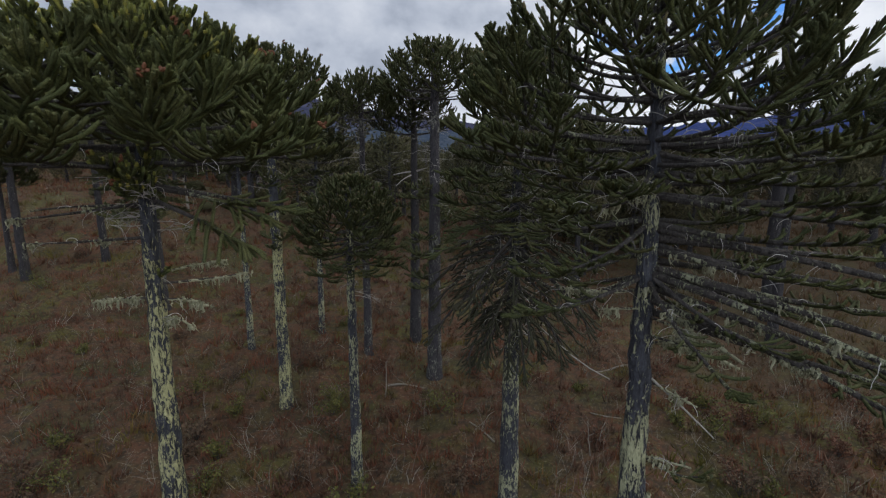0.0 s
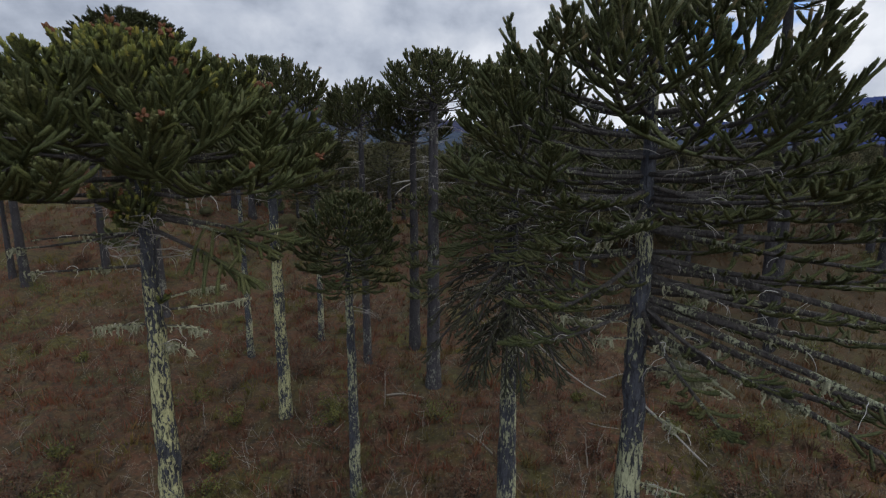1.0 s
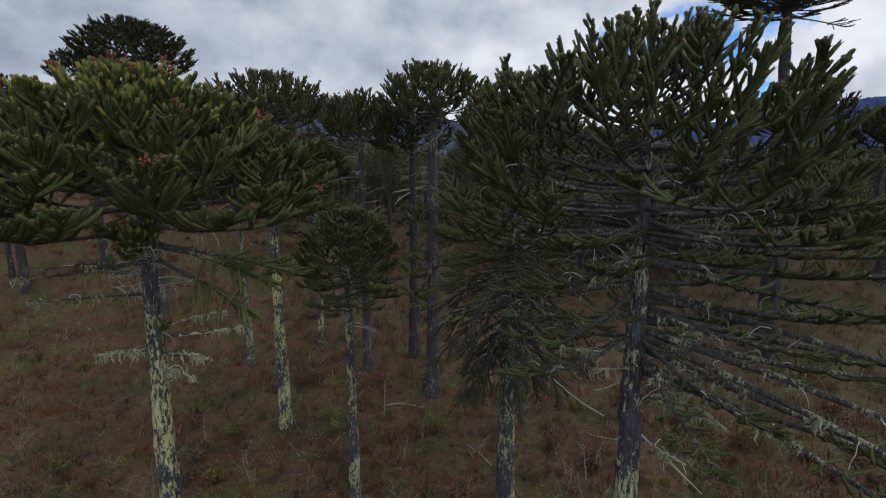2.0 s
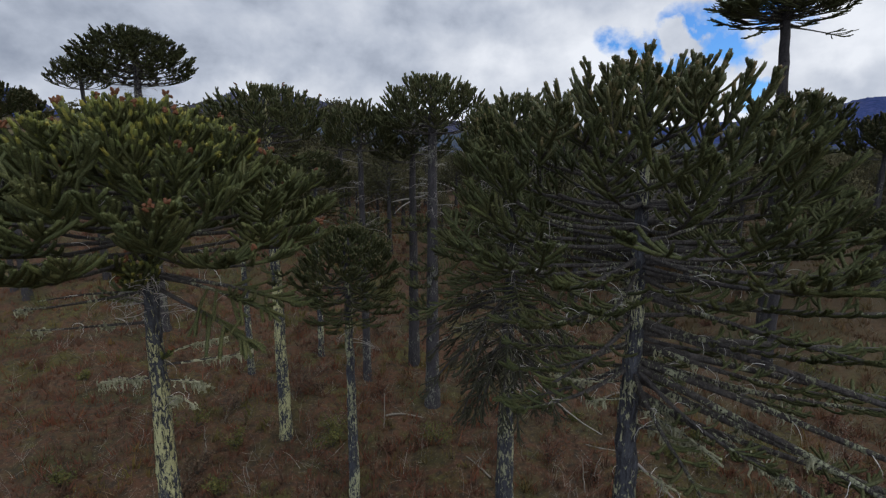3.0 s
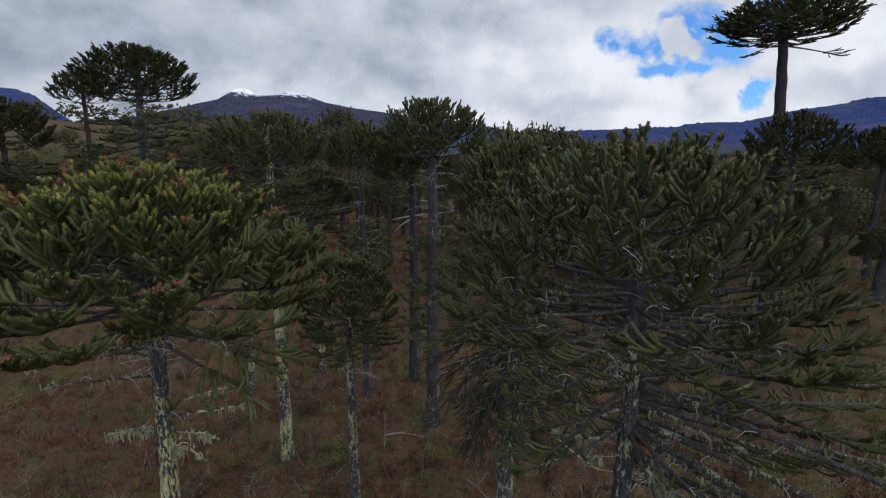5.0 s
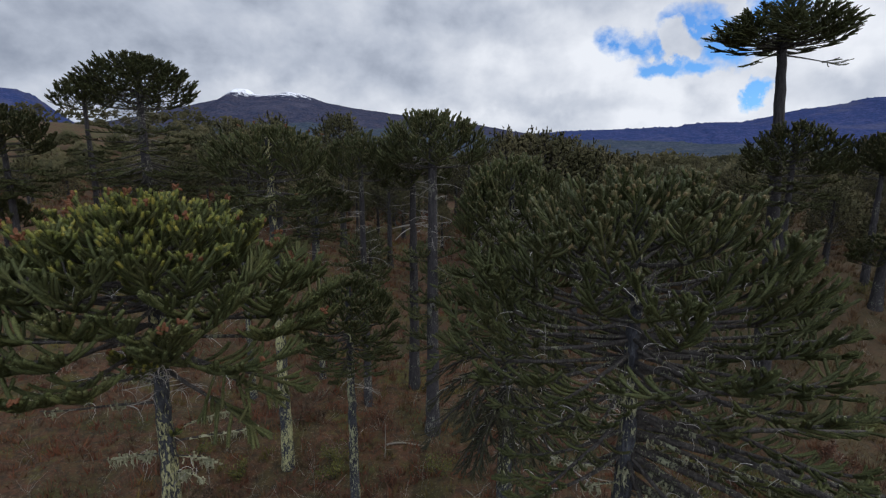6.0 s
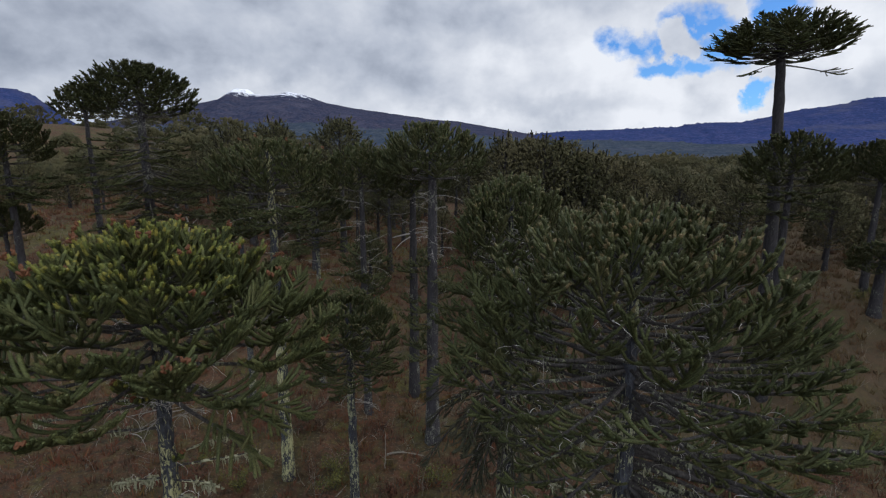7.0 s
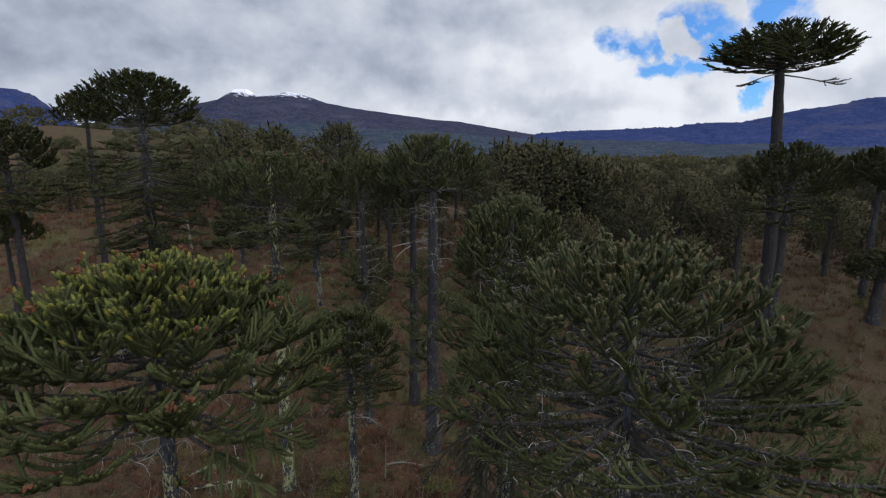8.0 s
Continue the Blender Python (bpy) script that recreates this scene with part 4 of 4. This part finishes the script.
# ---------------------------------------------------------------- the woods behind
def far_tree(height, radius, crown, seed):
    """A distant tree: stem and one crown. It is built at the origin, to be copied."""
    rng = np.random.default_rng(seed)
    root = new("monkey_puzzle_tree")
    tagged(root, "distant dark green monkey puzzle tree", "tree", "woods behind")
    me, axis = stem([(0, 0, -0.4), (0.05, 0, height * 0.5), (0.0, 0, height)], (0.22 + 0.012 * height, 0.08), rng, 7, 8, [BARK_DARK])
    part("trunk", me, root)
    leaf, wood = Soup(), Soup()
    # limbs rise to points of a ragged dome; shoots clothe their outer half
    base, n = height * (1 - crown), 54
    for i in range(n):
        t = (i + 0.5) / n
        phi = radians(-25 + 108 * t ** 0.9)
        az = i * 2.39996 + rng.uniform(-0.4, 0.4)
        tip = np.array([math.cos(az) * math.cos(phi) * radius, math.sin(az) * math.cos(phi) * radius, base + height * crown * (0.45 + 0.55 * math.sin(phi))]) * rng.uniform(0.93, 1.04)
        at = np.array([0, 0, base + height * crown * 0.85 * t])
        path = np.stack([at, at * 0.45 + tip * 0.55 - [0, 0, 0.15 * radius], tip])
        tube(wood, path, [0.05, 0.04, 0.02], 3, cap=False)
        k = 3
        o, d = sample(path, rng.uniform(0.7, 1.0, k))
        v = d + rng.normal(0, 0.5, (k, 3)) + [0, 0, 0.3]
        shoots(leaf, o, v, rng.uniform(0.3, 1.2, k), rng.uniform(0.3, 0.65, k), np.full(k, 0.08), 2, 3, 1, rng)
        m = 27
        c, d = sample(path, rng.uniform(0.55, 1.0, m))
        c = c + rng.normal(0, 0.10 * radius, (m, 3)) * (1, 1, 0.5)
        d = unit(unit(c - [0, 0, base + 0.3 * height * crown]) + rng.normal(0, 0.4, (m, 3)))
        a = unit(np.cross(d, rng.normal(0, 1, (m, 3))))
        b = np.cross(d, a)
        r, ln = rng.uniform(0.08, 0.14, (m, 1)), rng.uniform(0.16, 0.36, (m, 1))
        pts = np.stack([c + a * r, c - 0.5 * a * r + 0.87 * b * r, c - 0.5 * a * r - 0.87 * b * r, c + d * ln], 1)
        leaf.add(pts, np.array([(0, 1, 3), (1, 2, 3), (2, 0, 3)])[None] + 4 * np.arange(m)[:, None, None])
    crown_ob = part("crown", leaf.mesh("crown", [FOLIAGE_FAR, FOLIAGE_FAR]), root)
    tagged(part("limb_wood", wood.mesh("limb_wood", [LIMB]), crown_ob), kind="stuff")
    return root


def plant_woods():
    rng = np.random.default_rng(77)
    kinds = [far_tree(12.0, 3.0, 0.5, 1), far_tree(10.5, 2.9, 0.74, 2), far_tree(13.0, 3.3, 0.42, 3), far_tree(8.5, 2.8, 0.82, 4), far_tree(11.0, 3.6, 0.66, 5), far_tree(6.5, 2.4, 0.88, 6)]
    heights = (12.0, 10.5, 13.0, 8.5, 11.0, 6.5)
    # the crest of the woods and the crowns that stand out above it: x, y, height of the top, kind
    crest = [(7.0, 55.0, 16.8, 0), (9.4, 57.0, 16.9, 1), (11.3, 55.0, 16.8, 4), (13.9, 57.0, 16.4, 2), (16.2, 56.0, 15.6, 1), (19.5, 58.0, 14.7, 4), (22.1, 57.0, 14.2, 0), (-25.3, 60.0, 18.3, 4), (-20.6, 62.0, 18.9, 0), (-12.4, 61.0, 19.2, 2), (-22.1, 57.0, 17.6, 1)]
    spots = [(x, y) for x, y, _, _ in crest]
    # rows of (x from, x to, y from, y to, how many, least gap)
    for x0, x1, y0, y1, n, gap in ((4, 26, 40, 66, 34, 2.9), (26, 62, 46, 72, 17, 4.2), (-18, 4, 48, 72, 8, 4.5), (-30, 90, 68, 105, 62, 4.5),
                                   (-40, 160, 105, 190, 48, 6.5), (-44, -20, 56, 84, 7, 5.0), (-62, -40, 60, 100, 4, 6.0), (-190, -60, 96, 220, 22, 8.0), (36, 70, 26, 44, 8, 5.0), (-64, -16, 66, 100, 18, 4.0)):
        made = 0
        for _ in range(n * 12):
            x, y = rng.uniform(x0, x1), rng.uniform(y0, y1)
            if all(math.hypot(x - a, y - b) > gap for a, b in spots):
                spots.append((x, y))
                made += 1
                if made == n:
                    break
    for i, (x, y) in enumerate(spots):
        m = Matrix.Translation(foot(x, y)) @ Matrix.Rotation(rng.uniform(0, 6.28), 4, "Z")
        kind = crest[i][3] if i < len(crest) else int(rng.integers(0, len(kinds)))
        ceiling_z = (13.4 if x > 16 and y < 90 else 15.6) - rng.uniform(0, 1) ** 2 * 4.0
        room = max(0.4, (ceiling_z - float(ground_height(x, y))) / (heights[kind] + 0.9))
        size = (crest[i][2] - float(ground_height(x, y))) / (heights[kind] + 0.4) if i < len(crest) else min(rng.uniform(0.60, 1.2), room)
        ob = copy_thing(kinds[kind], m)
        ob.matrix_basis = m
        ob.scale = [size] * 3
    for k in kinds:
        for o in (*k.children_recursive, k):
            bpy.data.objects.remove(o)


plant_woods()


def far_woods():
    """The closed woods of the plain beyond: thousands of small ragged crowns in one mesh."""
    rng = np.random.default_rng(5)
    s = Soup()
    n = 2600
    y = rng.uniform(0, 1, n) ** 1.6 * 1500 + 190
    x = rng.uniform(-1, 1, n) * y * 1.15
    keep = ~((x < -60) & (y < 420) & (rng.uniform(0, 1, n) < 0.35))
    x, y = x[keep], y[keep]
    z = ground_height(x, y)
    n = len(x)
    k = 30
    az = rng.uniform(0, 2 * np.pi, (n, k))
    rr = np.sqrt(rng.uniform(0, 1, (n, k)))
    h, r = rng.uniform(8, 13, (n, 1)), rng.uniform(2.4, 4.6, (n, 1)) * (1 + y[:, None] / 1500)
    cx, cy = x[:, None] + r * rr * np.cos(az), y[:, None] + r * rr * np.sin(az)
    cz = z[:, None] + h * (1 - 0.30 * rr ** 2) - rng.uniform(0, 0.35, (n, k)) * h
    c = np.stack([cx, cy, cz], -1).reshape(-1, 3)
    size = np.repeat(r.ravel(), k)[:, None, None] * rng.uniform(0.13, 0.27, (len(c), 1, 1))
    tri = np.array([[-0.8, 0, -0.3], [0.8, 0, -0.25], [0, 0.3, 0.7], [0.0, -0.7, -0.2]])
    v = c[:, None] + size * (tri[None] + rng.normal(0, 0.25, (len(c), 4, 3)))
    f = np.array([(0, 1, 2), (0, 3, 2), (1, 2, 3), (0, 1, 3)])[None] + 4 * np.arange(len(c))[:, None, None]
    s.add(v, f)
    tagged(new("far_woods", s.mesh("far_woods", [FOLIAGE_FAR])), "closed dark green woods on the plain far off", "forest", kind="stuff")



def hillside_woods():
    """Scrubby round-headed trees and bushes that clothe the western slope and the edge of the plain: one mesh of leaf clumps."""
    rng = np.random.default_rng(15)
    s = Soup()
    spots = []
    for x0, x1, y0, y1, n, lo, hi in ((-95, -14, 88, 210, 360, 2.5, 6.5), (-20, 200, 120, 210, 420, 5.0, 10.0), (-48, -14, 50, 84, 22, 1.0, 2.8), (-230, -80, 110, 260, 110, 1.2, 3.0)):
        spots.append(np.stack([rng.uniform(x0, x1, n), rng.uniform(y0, y1, n), lo + (hi - lo) * rng.uniform(0, 1, n) ** 1.8], -1))
    p = np.concatenate(spots)
    n, k = len(p), 230
    h = p[:, 2:3]
    r = h * rng.uniform(0.38, 0.62, (n, 1))
    d = unit(rng.normal(0, 1, (n, k, 3)))
    d[..., 2] = np.abs(d[..., 2]) * 1.1 - 0.35
    shell = rng.uniform(0.72, 1.06, (n, k, 1))
    c = d * shell * np.stack([r, r, h * 0.5], -1) + np.stack([p[:, :1], p[:, 1:2], ground_height(p[:, :1], p[:, 1:2]) + h * 0.5], -1)
    c, d = c.reshape(-1, 3), d.reshape(-1, 3)
    size = np.repeat((0.13 + 0.036 * h).ravel(), k)[:, None] * rng.uniform(0.7, 1.4, (len(c), 1))
    a = unit(np.cross(d, rng.normal(0, 1, d.shape)))
    b = np.cross(unit(d), a)
    v = np.stack([c + a * size, c - 0.5 * a * size + 0.87 * b * size, c - 0.5 * a * size - 0.87 * b * size, c + unit(d + [0, 0, 0.4]) * size * 1.3], 1)
    s.add(v, np.array([(0, 1, 3), (1, 2, 3), (2, 0, 3)])[None] + 4 * np.arange(len(c))[:, None, None])
    tagged(new("hillside_woods", s.mesh("hillside_woods", [FOLIAGE_FAR])), "dark olive scrub and small trees on the slope", "forest", kind="stuff")


far_woods()
hillside_woods()


# ---------------------------------------------------------------- undergrowth
def heath_material():
    m = Mat("heath_blades", 0.9, 0.1)
    patch = m.noise(0.19, 5.0, 0.6, space="World", loc=(4, 2, 0))
    a = m.ramp(patch, [(0.35, (0.098, 0.090, 0.020)), (0.42, (0.100, 0.072, 0.030)), (0.47, (0.142, 0.050, 0.028)), (0.52, (0.086, 0.056, 0.038)), (0.57, (0.132, 0.052, 0.030)), (0.64, (0.112, 0.094, 0.022))])
    c = m.mix(m.ramp(m.island(), [(0.0, 0.7), (0.4, 0.0)]), a, (0.050, 0.036, 0.026))
    c = m.mix(m.ramp(m.island(), [(0.93, 0.0), (0.98, 0.5)]), c, (0.22, 0.19, 0.13))
    c = m.mix(straw_zone(m), c, (0.096, 0.066, 0.034))
    return m.colour(c).m


def scatter(rng, n, y0, y1, power, spread=1.08):
    y = y0 + (y1 - y0) * rng.uniform(0, 1, n) ** power
    x = rng.uniform(-1, 1, n) * (np.maximum(y, 7) * spread + 3)
    return x, y


def heath():
    rng = np.random.default_rng(17)
    s = Soup()
    n, k = 27000, 11
    x, y = scatter(rng, n, -6, 100, 1.3)
    z = ground_height(x, y)
    size = rng.uniform(0.2, 0.66, n) * (1 + 0.014 * y)
    az, out = rng.uniform(0, 2 * np.pi, (n, k)), rng.uniform(0.05, 1, (n, k))
    base = np.stack([x[:, None] + 0.36 * size[:, None] * out * np.cos(az), y[:, None] + 0.36 * size[:, None] * out * np.sin(az), np.broadcast_to(z[:, None] - 0.04, (n, k))], -1)
    ln = size[:, None] * rng.uniform(0.2, 0.8, (n, k))
    lean = rng.uniform(-0.2, 1.0, (n, k))
    tip = base + np.stack([ln * lean * np.cos(az), ln * lean * np.sin(az), ln], -1) + rng.normal(0, 0.06, (n, k, 3))
    wide = (0.038 * size[:, None] * rng.uniform(0.5, 1.6, (n, k)))[..., None]
    turn = rng.uniform(0, 2 * np.pi, (n, k))
    tang = np.stack([-np.sin(turn), np.cos(turn), np.zeros_like(turn)], -1) * wide
    v = np.stack([base - tang, base + tang, tip], 2).reshape(-1, 3)
    s.add(v, np.arange(len(v)).reshape(-1, 3))
    tagged(new("heath", s.mesh("heath", [heath_material()], False)), "rust and olive heath scrub with dry grass tufts", "undergrowth", kind="stuff")


def bleached_scrub():
    """Thin dead stalks and bare shrublets."""
    rng = np.random.default_rng(29)
    s = Soup()
    x, y = scatter(rng, 1050, 11, 60, 1.3)
    for a, b in zip(x, y):
        p = np.array([a, b, float(ground_height(a, b)) - 0.05])
        for _ in range(int(rng.integers(2, 6))):
            L = rng.uniform(0.4, 1.3)
            q = limb_path(p + rng.normal(0, 0.15, 3) * (1, 1, 0), rng.uniform(0, 6.28), L, rng.uniform(0.5, 1.5), rng.uniform(0.0, 1.4), rng, 5, 0.25)
            r = rng.uniform(0.004, 0.010)
            tube(s, q, np.linspace(r, r * 0.4, 5), 3, cap=False)
            t = limb_path(q[2], rng.uniform(0, 6.28), L * 0.4, rng.uniform(0, 1), rng.uniform(0, 1.2), rng, 4, 0.25)
            tube(s, t, np.linspace(r * 0.6, r * 0.3, 4), 3, cap=False)
    tagged(new("dead_scrub", s.mesh("dead_scrub", [WEATHERED], False)), "bleached dead stalks standing in the heath", "undergrowth", kind="stuff")


def shrub(x, y, size, seed, mat, label):
    """A low bush: stems and many small leaf clumps."""
    rng = np.random.default_rng(seed)
    root = new("shrub")
    root.location = foot(x, y)
    tagged(root, label, "shrub", "shrubs in the heath")
    wood, leaf = Soup(), Soup()
    for _ in range(9):
        q = limb_path(np.zeros(3), rng.uniform(0, 6.28), size * rng.uniform(0.6, 1.1), rng.uniform(0.5, 1.4), rng.uniform(0.4, 1.4), rng, 6, 0.2)
        tube(wood, q, np.linspace(0.016, 0.006, 6), 3, cap=False)
        n = 44
        c, _ = sample(q, rng.uniform(0.35, 1, n))
        c = c + rng.normal(0, 0.09 * size, (n, 3))
        d = unit(rng.normal(0, 1, (n, 3)))
        w = unit(np.cross(d, rng.normal(0, 1, (n, 3))))
        L = 0.055 * rng.uniform(0.6, 1.5, (n, 1))
        v = np.stack([c - d * L, c + w * L * 0.45, c + d * L, c - w * L * 0.45], 1)
        f = np.array([(0, 1, 2), (0, 2, 3)])[None] + 4 * np.arange(n)[:, None, None]
        leaf.add(v, f)
    tagged(part("stem_wood", wood.mesh("stem_wood", [LIMB]), root), kind="stuff")
    tagged(part("leafage", leaf.mesh("leafage", [mat], False), root), kind="stuff")


def shrubs():
    rng = np.random.default_rng(37)
    rust = plain_island("rust_leaves", [(0.0, (0.070, 0.034, 0.022)), (1.0, (0.125, 0.058, 0.032))])
    olive = plain_island("olive_leaves", [(0.0, (0.055, 0.060, 0.020)), (1.0, (0.13, 0.12, 0.030))])
    brown = plain_island("brown_leaves", [(0.0, (0.055, 0.036, 0.024)), (1.0, (0.13, 0.085, 0.050))])
    x, y = scatter(rng, 150, 11, 55, 1.2, 1.0)
    for i, (a, b) in enumerate(zip(x, y)):
        mat, label = ((rust, "low rust-red heath bush"), (olive, "low olive-green heath bush"), (brown, "low dull brown heath bush"))[i % 3]
        shrub(a, b, rng.uniform(0.6, 1.5), 500 + i, mat, label)


def snag(x, y, h, r, seed, label):
    """A dead stem with a few stubs."""
    rng = np.random.default_rng(seed)
    root = new("dead_tree")
    root.location = foot(x, y)
    tagged(root, label, "dead tree", "standing dead stems")
    me, axis = stem([(0, 0, -0.2), (rng.normal(0, 0.1), 0, h * 0.5), (rng.normal(0, 0.25), rng.normal(0, 0.2), h)], (r, r * 0.45), rng, 8, 14, [WEATHERED])
    part("trunk", me, root)
    for _ in range(4):
        s = Soup()
        q = limb_path(axis[int(rng.integers(5, 13))], rng.uniform(0, 6.28), h * rng.uniform(0.15, 0.4), rng.uniform(0, 1), rng.uniform(0.2, 1.2), rng, 6, 0.2)
        tube(s, q, np.linspace(r * 0.35, r * 0.12, 6), 4)
        part("stub", s.mesh("stub", [WEATHERED], False), root)


def fallen_log(x, y, length, r, heading, seed):
    rng = np.random.default_rng(seed)
    s = np.linspace(-0.5, 0.5, 9) * length
    px, py = x + s * math.cos(heading), y + s * math.sin(heading)
    path = np.stack([px, py, ground_height(px, py) + r * 0.7], -1) - np.array([x, y, 0])
    soup = Soup()
    tube(soup, path, np.linspace(r, r * 0.5, 9), 8, 0, 0.12, rng)
    ob = new("fallen_branch", soup.mesh("fallen_branch", [WEATHERED]))
    ob.location = (x, y, 0)
    tagged(ob, "bleached fallen branch lying in the heath", "branch", "fallen wood")


heath()
bleached_scrub()
shrubs()
for i, (x, y, h, r) in enumerate(((-27.0, 52, 3.2, 0.16), (5.5, 16.6, 1.5, 0.026), (-2.6, 20.8, 1.8, 0.026), (-10.0, 19.0, 1.4, 0.024), (6.2, 17.4, 1.2, 0.022), (-7.6, 17.6, 1.3, 0.022))):
    snag(x, y, h, r, 900 + i, "bare bleached dead stem standing in the heath")
for i, (x, y, L, r, a) in enumerate(((-1.7, 21.9, 1.9, 0.05, 0.2), (1.5, 17.5, 1.5, 0.04, 2.2), (-4.5, 19.0, 1.2, 0.03, 1.0), (7.5, 19.5, 2.2, 0.05, 2.8), (9.0, 24.0, 2.6, 0.06, 0.4))):
    fallen_log(x, y, L, r, a, 950 + i)
